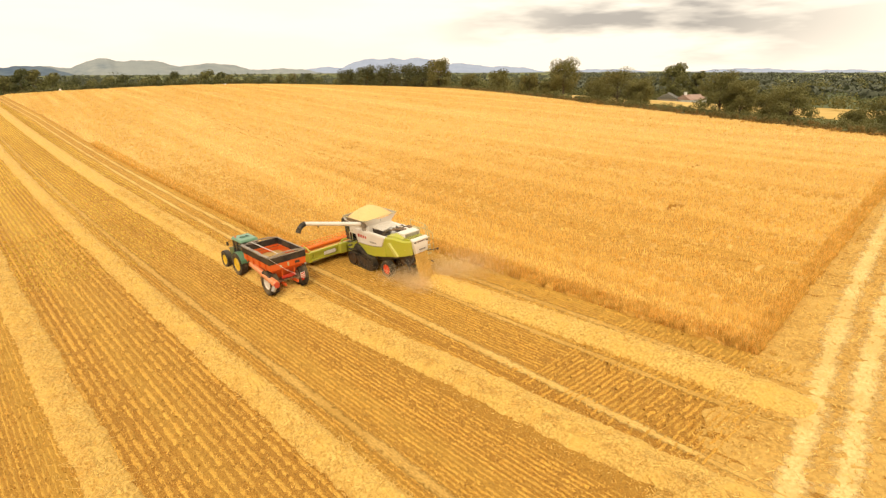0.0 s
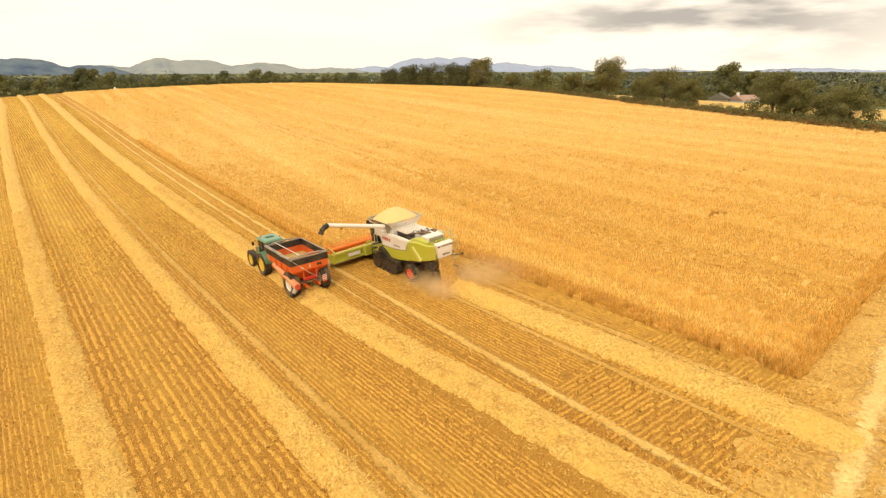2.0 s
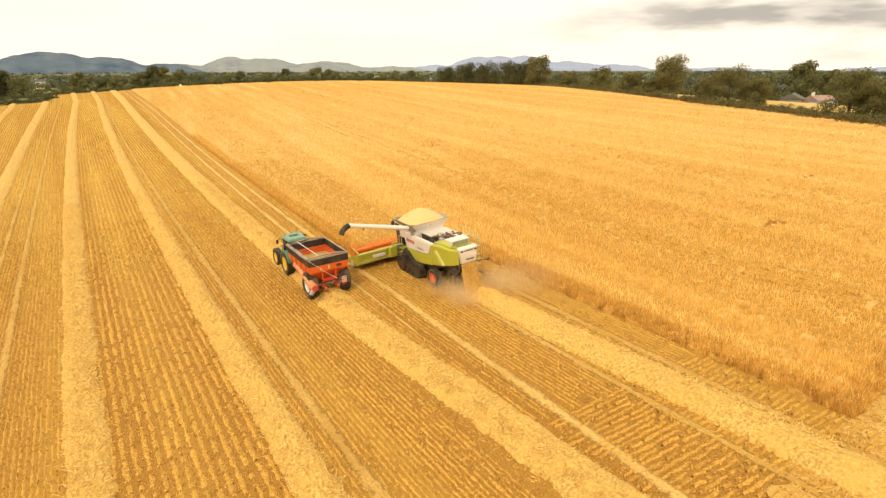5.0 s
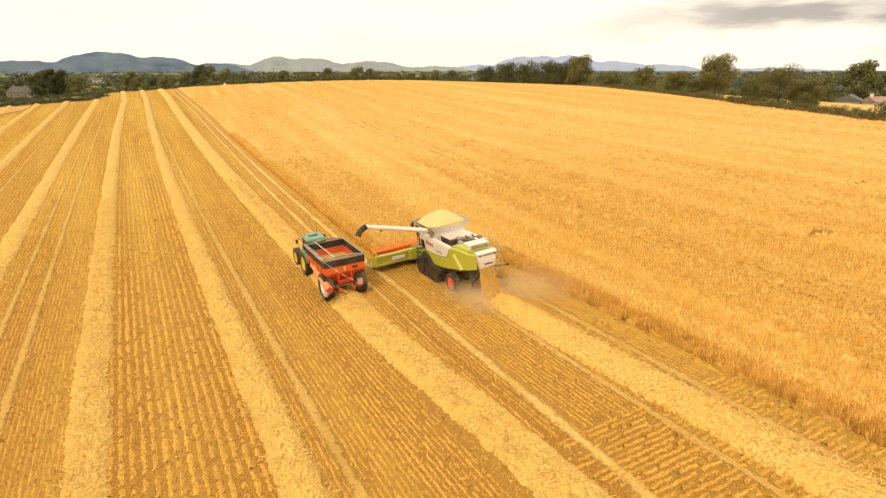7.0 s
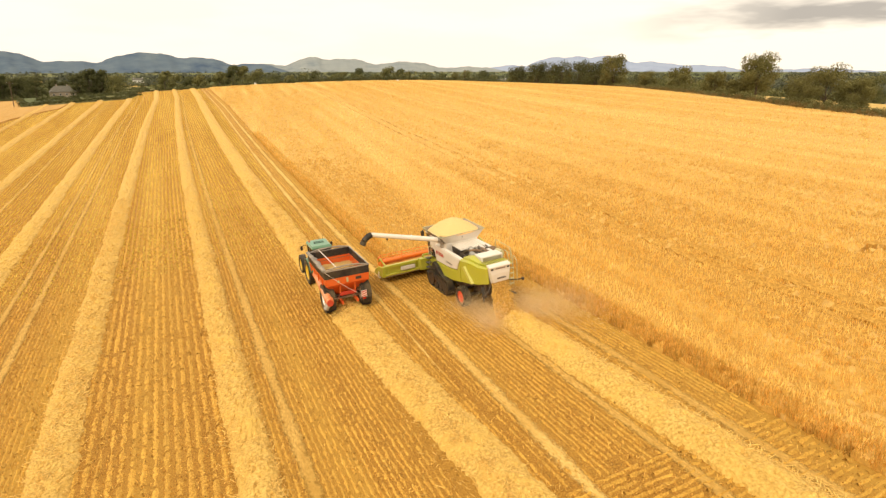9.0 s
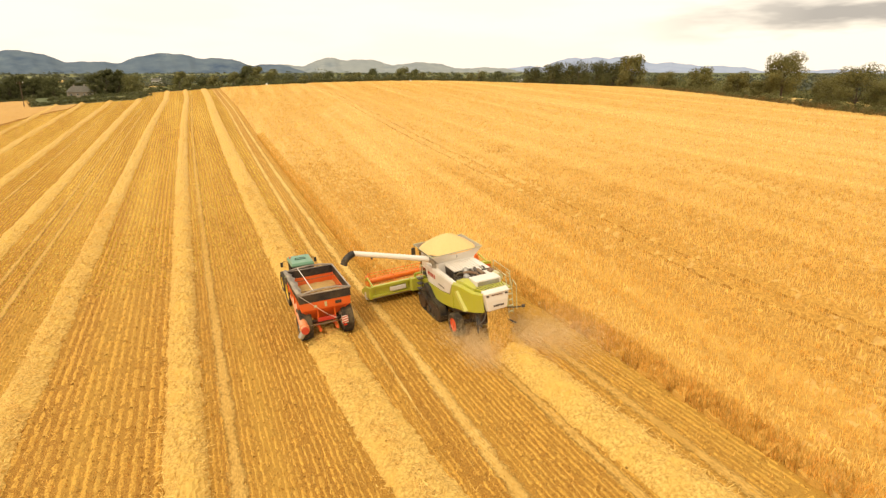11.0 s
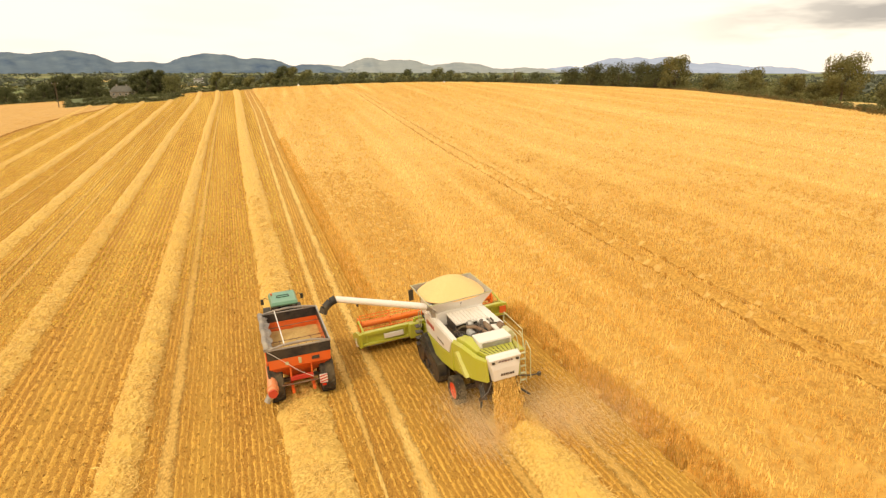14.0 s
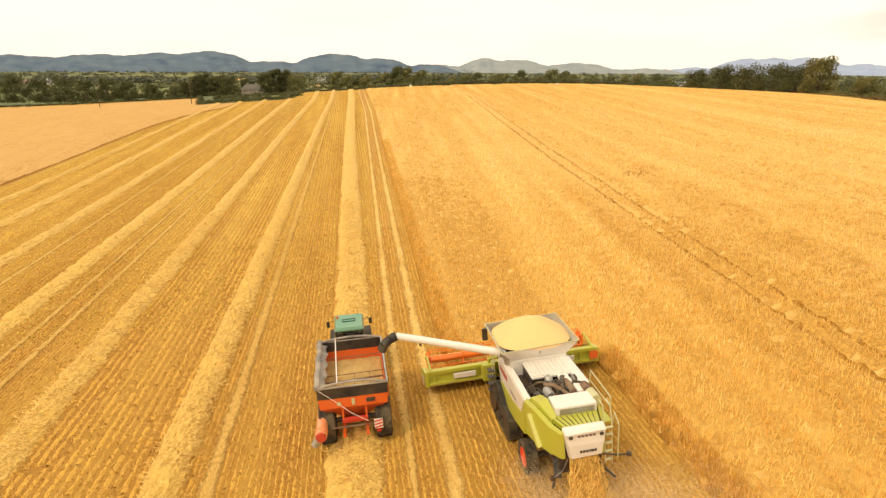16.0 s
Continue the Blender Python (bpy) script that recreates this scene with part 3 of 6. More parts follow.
def box(lo, hi, bevel=0.02, bm=None, turn=None):
    b = bmesh.new()
    c, s = (Vector(lo) + Vector(hi)) / 2, Vector(hi) - Vector(lo)
    bmesh.ops.create_cube(b, size=1, matrix=Matrix.Translation(c) @ (turn or Matrix()) @ Matrix.Diagonal((*s, 1)))
    if bevel:
        bmesh.ops.bevel(b, geom=b.edges[:], offset=min(bevel, min(abs(v) for v in s) * 0.3), segments=2, affect="EDGES", profile=0.6)
    return join(bm, b)


def join(bm, b):
    if bm is None:
        return b
    me = bpy.data.meshes.new("scrap")
    b.to_mesh(me)
    b.free()
    bm.from_mesh(me)
    bpy.data.meshes.remove(me)
    return bm


def prism(points, axis, lo, hi, bevel=0.02, bm=None):
    """A polygon in the plane across an axis, drawn out along it."""
    b = bmesh.new()
    put = {"x": lambda p, v: (v, p[0], p[1]), "y": lambda p, v: (p[0], v, p[1]), "z": lambda p, v: (p[0], p[1], v)}[axis]
    a = [b.verts.new(put(p, lo)) for p in points]
    c = [b.verts.new(put(p, hi)) for p in points]
    n = len(points)
    b.faces.new(a)
    b.faces.new(c[::-1])
    for i in range(n):
        b.faces.new((a[i], a[(i + 1) % n], c[(i + 1) % n], c[i]))
    bmesh.ops.recalc_face_normals(b, faces=b.faces)
    if bevel:
        bmesh.ops.bevel(b, geom=b.edges[:], offset=bevel, segments=2, affect="EDGES", profile=0.6)
    return join(bm, b)


def loft(rings, bm=None, cap=True, bevel=0.0):
    """Skin over rings with the same number of points."""
    b = bmesh.new()
    vs = [[b.verts.new(p) for p in r] for r in rings]
    n = len(rings[0])
    for r, q in zip(vs, vs[1:]):
        for i in range(n):
            b.faces.new((r[i], r[(i + 1) % n], q[(i + 1) % n], q[i]))
    if cap:
        b.faces.new(vs[0][::-1])
        b.faces.new(vs[-1])
    bmesh.ops.recalc_face_normals(b, faces=b.faces)
    if bevel:
        bmesh.ops.bevel(b, geom=b.edges[:], offset=bevel, segments=2, affect="EDGES", profile=0.6)
    return join(bm, b)


def rod(a, b, r, r2=None, n=10, bm=None):
    """A round bar from a to b."""
    m = bmesh.new()
    a, b = Vector(a), Vector(b)
    q = (b - a).to_track_quat("Z", "Y").to_matrix().to_4x4()
    bmesh.ops.create_cone(m, cap_ends=True, segments=n, radius1=r, radius2=r if r2 is None else r2, depth=(b - a).length, matrix=Matrix.Translation((a + b) / 2) @ q)
    return join(bm, m)


def tube(points, r, n=8, bm=None):
    for a, b in zip(points, points[1:]):
        bm = rod(a, b, r, n=n, bm=bm)
    return bm


def turned(profile, centre, axis="x", n=28, bm=None, cap=True):
    """A profile of (radius, offset along the axis) turned round an axis."""
    rings = []
    for r, o in profile:
        ring = []
        for i in range(n):
            a = i * math.tau / n
            c, s = math.cos(a) * r, math.sin(a) * r
            v = {"x": (o, c, s), "y": (c, o, s), "z": (c, s, o)}[axis]
            ring.append(tuple(Vector(centre) + Vector(v)))
        rings.append(ring)
    return loft(rings, bm, cap)


def paint(name, colour, rough=0.35, coat=0.3, dust=(0.42, 0.31, 0.16), amount=1.0):
    d = tuple(c * (1 - 0.25 * amount) + k * 0.25 * amount for c, k in zip(colour, dust))
    w = tuple(c * (1 - 0.45 * amount) + k * 0.45 * amount for c, k in zip(colour, dust))
    return surface(name, d, colour, 1.7, rough, 0.0, bump=0.002, bump_scale=90, coarse=w, coarse_scale=0.8, coat=coat)


white_paint = paint("white_paint", (0.75, 0.70, 0.62), amount=0.5)
lime_paint = paint("lime_paint", (0.43, 0.43, 0.038), amount=0.55)
orange_paint = paint("orange_paint", (0.72, 0.10, 0.014), amount=0.4)
red_paint = paint("red_paint", (0.55, 0.03, 0.02), amount=0.4)
green_paint = paint("green_paint", (0.030, 0.165, 0.085), amount=0.55)
roof_paint = paint("roof_paint", (0.055, 0.26, 0.16), amount=0.7)
rim_red = paint("rim_red_paint", (0.74, 0.065, 0.018), amount=0.3)
reel_paint = paint("reel_paint", (0.88, 0.20, 0.018), amount=0.35)
pale_lime = paint("pale_lime_paint", (0.55, 0.54, 0.12), amount=0.5)
faded_orange = paint("faded_orange_paint", (0.80, 0.28, 0.115), amount=0.5)
yellow_paint = paint("yellow_paint", (0.72, 0.47, 0.02), amount=0.3)
cream_paint = paint("cream_paint", (0.50, 0.47, 0.25), amount=0.5)
black_paint = surface("black_plastic", (0.018, 0.017, 0.016), (0.05, 0.042, 0.034), 3, 0.55, coarse=(0.13, 0.10, 0.055), coarse_scale=0.9)
rubber = surface("rubber", (0.026, 0.022, 0.018), (0.085, 0.066, 0.042), 4, 0.85, bump=0.006, bump_scale=60, coarse=(0.20, 0.145, 0.075), coarse_scale=1.2)
dark_steel = surface("dark_steel", (0.05, 0.045, 0.04), (0.13, 0.11, 0.09), 4, 0.5, 0.6, coarse=(0.17, 0.10, 0.05), coarse_scale=1.5)
grey_steel = surface("grey_steel", (0.30, 0.29, 0.27), (0.48, 0.46, 0.42), 3, 0.45, 0.5, coarse=(0.35, 0.29, 0.2), coarse_scale=1.0)
tarp_mat = surface("tarp", (0.19, 0.165, 0.14), (0.33, 0.28, 0.235), 3, 0.7, bump=0.02, bump_scale=7, coarse=(0.42, 0.35, 0.25), coarse_scale=1.1)
black_tarp = surface("black_tarp", (0.018, 0.015, 0.013), (0.055, 0.042, 0.032), 2.5, 0.6, bump=0.02, bump_scale=6, coarse=(0.10, 0.07, 0.04), coarse_scale=1.0)
grain_mat = surface("grain", (0.74, 0.43, 0.165), (0.92, 0.585, 0.27), 30, 0.8, bump=0.01, bump_scale=120, coarse=(0.86, 0.525, 0.22), coarse_scale=0.9)
# the cart's grain, darkened in colour for the shade below the side boards
shaded_grain = surface("shaded_grain", (0.46, 0.29, 0.10), (0.64, 0.42, 0.16), 25, 0.85, bump=0.01, bump_scale=110, coarse=(0.42, 0.26, 0.09), coarse_scale=1.2)
dust_mat = surface("straw_dust", (0.88, 0.70, 0.42), (0.95, 0.80, 0.54), 3.0, 0.9, thin=0.5)
flap_mat = surface("dusty_sheet_metal", (0.30, 0.27, 0.22), (0.46, 0.42, 0.35), 3, 0.6, 0.1, coarse=(0.40, 0.31, 0.19), coarse_scale=1.0)
rust_mat = surface("rusty_pipe", (0.12, 0.06, 0.035), (0.26, 0.15, 0.09), 5, 0.8, 0.2, bump=0.004, bump_scale=60, coarse=(0.30, 0.22, 0.14), coarse_scale=1.4)
ink_mat = surface("dark_lettering", (0.10, 0.05, 0.045), (0.17, 0.09, 0.08), 5, 0.5)
lens_red = surface("red_lens", (0.5, 0.02, 0.01), (0.6, 0.04, 0.02), 5, 0.2)
glass_mat = bpy.data.materials.new("cab_glass")
glass_mat.use_nodes = True
gp = glass_mat.node_tree.nodes["Principled BSDF"]
gp.inputs["Base Color"].default_value, gp.inputs["Roughness"].default_value = (0.22, 0.25, 0.24, 1), 0.05
gp.inputs["Transmission Weight"].default_value, gp.inputs["IOR"].default_value = 0.85, 1.3


def wheel(name, parent, centre, radius, width, rim_r, rim_mat, side, lugs=22, label=""):
    """A farm tyre with raised lugs and a dished rim; side: +1 where the dish faces +x, -1 where it faces -x."""
    hub = new(name)
    hub.parent = parent
    hub.location = centre
    tagged(hub, label)
    w = width / 2
    tyre = turned([(rim_r, -w * 0.8), (radius * 0.86, -w), (radius * 0.95, -w * 0.86), (radius * 0.965, 0), (radius * 0.95, w * 0.86), (radius * 0.86, w), (rim_r, w * 0.8)], (0, 0, 0), cap=False)
    for i in range(lugs):
        for s in (-1, 1):
            a = (i + (0.5 if s > 0 else 0)) * math.tau / lugs
            m = Matrix.Rotation(a, 4, "X") @ Matrix.Translation((s * w * 0.48, 0, radius * 0.965)) @ Matrix.Rotation(s * 0.6, 4, "Z")
            b = bmesh.new()
            bmesh.ops.create_cube(b, size=1, matrix=m @ Matrix.Diagonal((w * 0.95, radius * 0.075, radius * 0.07, 1)))
            tyre = join(tyre, b)
    part("tyre", tyre, rubber, hub, "dusty black tyre with deep lugs")
    o = side * w
    rim = turned([(rim_r, -o * 0.75), (rim_r * 1.02, o * 0.82), (rim_r * 0.93, o * 0.86), (rim_r * 0.88, o * 0.66), (rim_r * 0.5, o * 0.58), (rim_r * 0.36, o * 0.74), (rim_r * 0.05, o * 0.78)], (0, 0, 0))
    for i in range(8):
        a = i * math.tau / 8
        rim = rod((o * 0.6, math.cos(a) * rim_r * 0.62, math.sin(a) * rim_r * 0.62), (o * 0.7, math.cos(a) * rim_r * 0.62, math.sin(a) * rim_r * 0.62), rim_r * 0.05, n=6, bm=rim)
    part("rim", rim, rim_mat, hub)
    return hub


def bars(parent, name, origin, right, up, widths, tall, gap, material, label):
    """A row of small plain bars that stands for lettering."""
    bm, x = bmesh.new(), 0.0
    right, up = Vector(right), Vector(up)
    out = right.cross(up)
    m = Matrix((right, up, out)).transposed().to_4x4()
    for w in widths:
        b = bmesh.new()
        bmesh.ops.create_cube(b, size=1, matrix=Matrix.Translation(Vector(origin) + right * (x + w / 2)) @ m @ Matrix.Diagonal((w, tall, 0.012, 1)))
        bm = join(bm, b)
        x += w + gap
    return part(name, bm, material, parent, label)


# ---- the combine harvester ----
def harvester():
    root = new("combine_harvester")
    root.matrix_basis = pose(0.22, 0.1, -0.02, 0, -4.0, 0.8)
    root.scale = (0.93, 1.0, 1.0)
    tagged(root, "white and lime combine harvester on rubber tracks, tank heaped full", "combine harvester")
    # the hull that carries the panels
    part("hull", loft([[(-0.62, 0.25, 2.0), (0.72, 0.25, 2.0), (0.72, 0.25, 3.2), (-0.62, 0.25, 3.2)],
                       [(-1.25, 2.4, 1.5), (1.25, 2.4, 1.5), (1.3, 2.4, 2.95), (-1.3, 2.4, 2.95)],
                       [(-1.25, 6.9, 1.1), (1.25, 6.9, 1.1), (1.3, 6.9, 2.95), (-1.3, 6.9, 2.95)]], bevel=0.03), dark_steel, root, "dark underframe and machine hull")
    for s, name in ((-1, "left"), (1, "right")):
        X = lambda v: s * v
        # tapering rear flank in lime, from the shoulder to the hood
        rear = loft([[(X(1.45), 2.65, 1.72), (X(1.52), 2.65, 3.22), (X(1.40), 2.65, 3.36), (X(1.30), 2.65, 1.72)],
                     [(X(1.34), 1.75, 1.86), (X(1.40), 1.75, 3.32), (X(1.26), 1.75, 3.46), (X(1.18), 1.75, 1.9)],
                     [(X(1.10), 0.75, 2.08), (X(1.14), 0.75, 3.22), (X(1.00), 0.75, 3.36), (X(0.96), 0.75, 2.1)],
                     [(X(0.86), 0.05, 2.28), (X(0.90), 0.05, 3.30), (X(0.80), 0.05, 3.42), (X(0.72), 0.05, 2.3)]], bevel=0.025)
        part("rear_flank", rear, lime_paint, root, "lime green tapering rear side panel")
        # long side panel: lime swoosh below, white above
        part("side_skirt", prism([(2.62, 1.72), (2.62, 3.22), (3.05, 2.42), (4.3, 2.22), (6.35, 2.1), (6.25, 1.9), (5.35, 1.36), (4.2, 1.42)], "x", *sorted((X(1.36), X(1.54))), bevel=0.03), lime_paint, root, "lime green side panel")
        part("side_panel", prism([(2.68, 3.24), (6.55, 3.22), (6.72, 2.9), (6.38, 2.14), (4.3, 2.26), (3.10, 2.46)], "x", *sorted((X(1.34), X(1.53))), bevel=0.03), white_paint, root, "white side panel with lettering")
        part("deck_edge", prism([(X(1.50), 3.2), (X(1.50), 3.31), (X(1.22), 3.33), (X(1.22), 3.2)], "y", 2.6, 6.6, 0.02), white_paint, root, "white walk-on edge of the engine deck")
        if s < 0:
            bars(root, "lettering", (-1.548, 6.28, 2.82), (0, -1, 0), (0, 0, 1), (0.15, 0.10, 0.17, 0.17, 0.15), 0.24, 0.10, red_paint, "large red lettering, unreadable")
            bars(root, "lettering", (-1.548, 4.65, 2.58), (0, -1, 0), (0, 0, 1), (0.10, 0.09, 0.12, 0.09, 0.1, 0.08, 0.1), 0.10, 0.03, grey_steel, "small grey lettering, unreadable")
            part("air_scoop", loft([[(-1.40, 2.25, 2.95), (-1.58, 2.25, 2.88), (-1.58, 2.02, 3.0), (-1.40, 2.02, 3.05)],
                                    [(-1.22, 1.55, 2.0), (-1.42, 1.55, 1.92), (-1.40, 1.26, 1.98), (-1.20, 1.26, 2.05)]], bevel=0.02), pale_lime, root, "pale lime raised strut on the rear flank")
    # rear hood
    hood = loft([[(-0.54, -0.10, 2.34), (0.70, -0.10, 2.38), (0.74, 0.12, 2.34), (-0.60, 0.12, 2.28)],
                 [(-0.66, -0.13, 2.90), (0.76, -0.13, 2.93), (0.82, 0.12, 2.90), (-0.74, 0.12, 2.86)],
                 [(-0.76, -0.09, 3.22), (0.82, -0.09, 3.25), (0.88, 0.12, 3.24), (-0.82, 0.12, 3.20)],
                 [(-0.80, -0.14, 3.38), (0.84, -0.14, 3.41), (0.88, 0.18, 3.46), (-0.84, 0.18, 3.42)],
                 [(-0.77, -0.02, 3.50), (0.80, -0.02, 3.53), (0.84, 0.22, 3.54), (-0.82, 0.22, 3.51)]], bevel=0.03)
    hd = part("rear_hood", hood, white_paint, root, "white rounded rear hood")
    for x in (-0.66, 0.58):
        part("tail_light", box((x, -0.18, 3.22), (x + 0.14, -0.08, 3.31), 0.01), black_paint, hd, "dark tail light")
    bars(hd, "lettering", (-0.32, -0.135, 3.27), (1, 0, 0), (0, 0, 1), (0.11, 0.1, 0.12, 0.11, 0.1), 0.07, 0.045, ink_mat, "small dark red lettering, unreadable")
    bars(hd, "lettering", (-0.22, -0.135, 2.62), (1, 0, 0), (0, 0, 1), (0.09, 0.09, 0.09, 0.05, 0.09, 0.09), 0.10, 0.035, dark_steel, "dark grey lettering, unreadable")
    # ribbed lime deck behind the radiator
    deck = loft([[(-0.72, 0.2, 3.30), (0.74, 0.2, 3.30), (0.74, 0.2, 3.50), (-0.72, 0.2, 3.50)], [(-0.92, 1.08, 3.20), (1.0, 1.08, 3.20), (1.0, 1.08, 3.42), (-0.92, 1.08, 3.42)]], bevel=0.02)
    dk = part("rear_deck", deck, lime_paint, root, "lime green ribbed deck")
    # thin black rods laid on the deck for the shaded grooves between slats
    for i in range(8):
        u = -0.60 + 0.17 * i
        part("slot", rod((u, 0.28, 3.505), (u * 1.3, 1.02, 3.428), 0.013, n=6), black_paint, dk, "black rod standing in for a shaded groove between slats")
    rad = part("radiator_housing", box((-0.72, 1.08, 3.10), (1.02, 1.95, 3.74), 0.05), white_paint, root, "white radiator housing with a grey grille")
    part("grille", box((-0.55, 1.05, 3.42), (0.90, 1.085, 3.66), 0.01), grey_steel, rad, "grey grille")
    # shoulder that links the flank to the radiator
    part("shoulder", loft([[(-1.36, 2.55, 3.20), (-0.82, 2.55, 3.20), (-0.82, 2.5, 3.52), (-1.30, 2.5, 3.46)], [(-1.28, 1.9, 3.2), (-0.75, 1.9, 3.2), (-0.75, 1.9, 3.70), (-1.16, 1.9, 3.56)], [(-0.98, 0.9, 3.2), (-0.72, 0.9, 3.2), (-0.72, 0.95, 3.5), (-0.92, 0.9, 3.42)]], bevel=0.03), lime_paint, root, "rounded lime shoulder panel")
    # engine bay
    bay = part("engine_bay", box((-1.24, 1.95, 3.0), (1.32, 4.1, 3.06), 0.01), black_paint, root, "dark open engine bay")
    eng = box((-0.30, 2.15, 3.06), (0.62, 3.6, 3.36), 0.05)
    eng = box((-0.12, 2.4, 3.36), (0.42, 3.4, 3.52), 0.04, eng)
    for i in range(6):
        eng = rod((0.15, 2.5 + 0.16 * i, 3.5), (0.15, 2.5 + 0.16 * i, 3.58), 0.05, n=8, bm=eng)
    part("engine", eng, dark_steel, bay, "oily dark engine block")
    part("air_filter", turned([(0.02, -0.42), (0.20, -0.42), (0.21, 0.1), (0.15, 0.2), (0.02, 0.22)], (-0.42, 2.75, 3.42), "y", 16), grey_steel, bay, "grey round air filter")
    part("exhaust", tube([(0.1, 2.35, 3.5), (0.2, 2.75, 3.66), (0.45, 3.35, 3.62), (0.75, 3.5, 3.45)], 0.10, 10), dark_steel, bay, "rusty exhaust pipe")
    part("hose", tube([(-0.78, 3.6, 3.2), (-0.70, 3.0, 3.40), (-0.62, 2.5, 3.3), (-0.4, 2.2, 3.35)], 0.05, 8), black_paint, bay, "black hose")
    part("muffler", turned([(0.03, -0.5), (0.17, -0.46), (0.19, -0.3), (0.19, 0.3), (0.17, 0.46), (0.03, 0.5)], (0.52, 2.72, 3.5), "y", 16), rust_mat, bay, "rusty round muffler")
    part("turbocharger", turned([(0.03, -0.16), (0.16, -0.16), (0.22, -0.05), (0.22, 0.06), (0.12, 0.16), (0.03, 0.17)], (-0.12, 3.45, 3.52), "x", 16), grey_steel, bay, "grey turbocharger")
    part("pulley", turned([(0.03, -0.05), (0.22, -0.05), (0.19, 0), (0.22, 0.05), (0.03, 0.05)], (-1.0, 2.5, 3.24), "x", 18), rust_mat, bay, "rusty belt pulley")
    part("pulley", turned([(0.03, -0.05), (0.15, -0.05), (0.13, 0), (0.15, 0.05), (0.03, 0.05)], (-1.0, 3.25, 3.22), "x", 18), dark_steel, bay)
    part("drive_belt", tube([(-1.0, 2.5, 3.45), (-1.0, 3.25, 3.36), (-1.0, 3.38, 3.22), (-1.0, 3.25, 3.08), (-1.0, 2.5, 3.04)], 0.025, 5), black_paint, bay)
    part("hose", tube([(-0.2, 2.1, 3.2), (-0.05, 2.3, 3.62), (0.25, 2.45, 3.66), (0.5, 2.3, 3.4)], 0.055, 8), black_paint, bay, "black hose")
    part("hose", tube([(-0.95, 3.65, 3.15), (-0.6, 3.4, 3.5), (-0.25, 3.2, 3.55)], 0.06, 8), rubber, bay, "black hose")
    part("pipe", tube([(-0.55, 2.05, 3.1), (-0.55, 2.1, 3.5), (-0.2, 2.25, 3.58)], 0.04, 8), rust_mat, bay, "rusty pipe")
    part("intake_pipe", tube([(-0.5, 3.0, 3.62), (-0.2, 2.7, 3.72), (0.05, 2.35, 3.66), (0.3, 2.1, 3.5)], 0.085, 10), rust_mat, bay, "brown dusty intake pipe")
    part("side_filter", turned([(0.02, -0.24), (0.17, -0.24), (0.19, 0.0), (0.17, 0.24), (0.02, 0.24)], (1.12, 2.35, 3.62), "y", 16), rust_mat, bay, "brown dusty filter drum")
    part("hose", tube([(1.1, 1.7, 3.35), (1.2, 2.0, 3.7), (1.05, 2.6, 3.72), (0.8, 3.2, 3.5)], 0.045, 8), black_paint, bay, "black hose")
    part("fuel_cap_pipe", tube([(0.95, 2.9, 3.4), (1.0, 3.1, 3.66), (1.0, 3.35, 3.66)], 0.05, 8), dark_steel, bay)
    part("engine_cover", box((0.32, 2.95, 3.46), (0.78, 3.62, 3.64), 0.05), white_paint, bay, "white dusty engine cover")
    part("valve_box", box((-0.95, 2.8, 3.06), (-0.72, 3.1, 3.3), 0.02), grey_steel, bay)
    part("battery", box((-1.18, 2.05, 3.06), (-0.85, 2.3, 3.26), 0.02), black_paint, bay)
    part("coolant_tank", box((0.70, 2.2, 3.06), (1.22, 2.8, 3.62), 0.05), white_paint, bay, "white plastic tank")
    part("bay_frame", tube([(-0.86, 3.7, 3.35), (-0.86, 2.0, 3.35), (-0.80, 2.0, 3.05)], 0.035, 8, tube([(-0.70, 3.7, 3.05), (-0.62, 3.0, 3.28), (-0.72, 2.3, 3.1)], 0.05, 8)), dark_steel, bay)
    # white ribbed roof between the bay and the tank
    roof = part("engine_roof", box((-0.80, 3.70, 3.46), (1.15, 5.15, 3.56), 0.03), white_paint, root, "white ribbed roof over the engine")
    for i in range(9):
        part("rib", box((-0.72 + 0.21 * i, 3.76, 3.56), (-0.60 + 0.21 * i, 5.05, 3.60), 0.012), white_paint, roof)
    part("roof_wall", box((-0.78, 3.78, 3.0), (1.35, 5.2, 3.47), 0.02), dark_steel, root)
    part("right_cover", loft([[(0.95, 2.8, 3.2), (1.5, 2.8, 3.2), (1.5, 2.8, 3.55), (0.95, 2.8, 3.6)], [(1.1, 5.3, 3.2), (1.52, 5.3, 3.2), (1.52, 5.3, 3.5), (1.1, 5.3, 3.6)]], bevel=0.03), white_paint, root, "white cover beside the engine")
    # grain tank: flared flaps round a heap
    low = [(-1.20, 5.15), (1.30, 5.15), (1.30, 7.75), (-1.20, 7.75)]
    top = [(-1.85, 4.75), (1.98, 5.05), (1.98, 8.05), (-1.85, 7.85)]
    part("tank_body", box((-1.32, 5.1, 2.7), (1.38, 7.8, 3.66), 0.04), white_paint, root, "white grain tank body")
    for i in range(4):
        a, b, c, d = low[i], low[(i + 1) % 4], top[(i + 1) % 4], top[i]
        inner = lambda p, k: (0.03 + (p[0] - 0.03) * k, 6.45 + (p[1] - 6.45) * k)
        flap = loft([[(*a, 3.62), (*b, 3.62), (*inner(b, 0.97), 3.62), (*inner(a, 0.97), 3.62)],
                     [(*d, 4.28), (*c, 4.28), (*inner(c, 0.975), 4.28), (*inner(d, 0.975), 4.28)]])
        f = part("tank_flap", flap, white_paint if i == 0 else flap_mat, root, "dusty sheet metal flap flaring out from the tank")
        part("rim_bar", rod((*d, 4.29), (*c, 4.29), 0.028, n=8), cream_paint, f)
        m = Vector(((a[0] + b[0]) / 2, (a[1] + b[1]) / 2, 3.66))
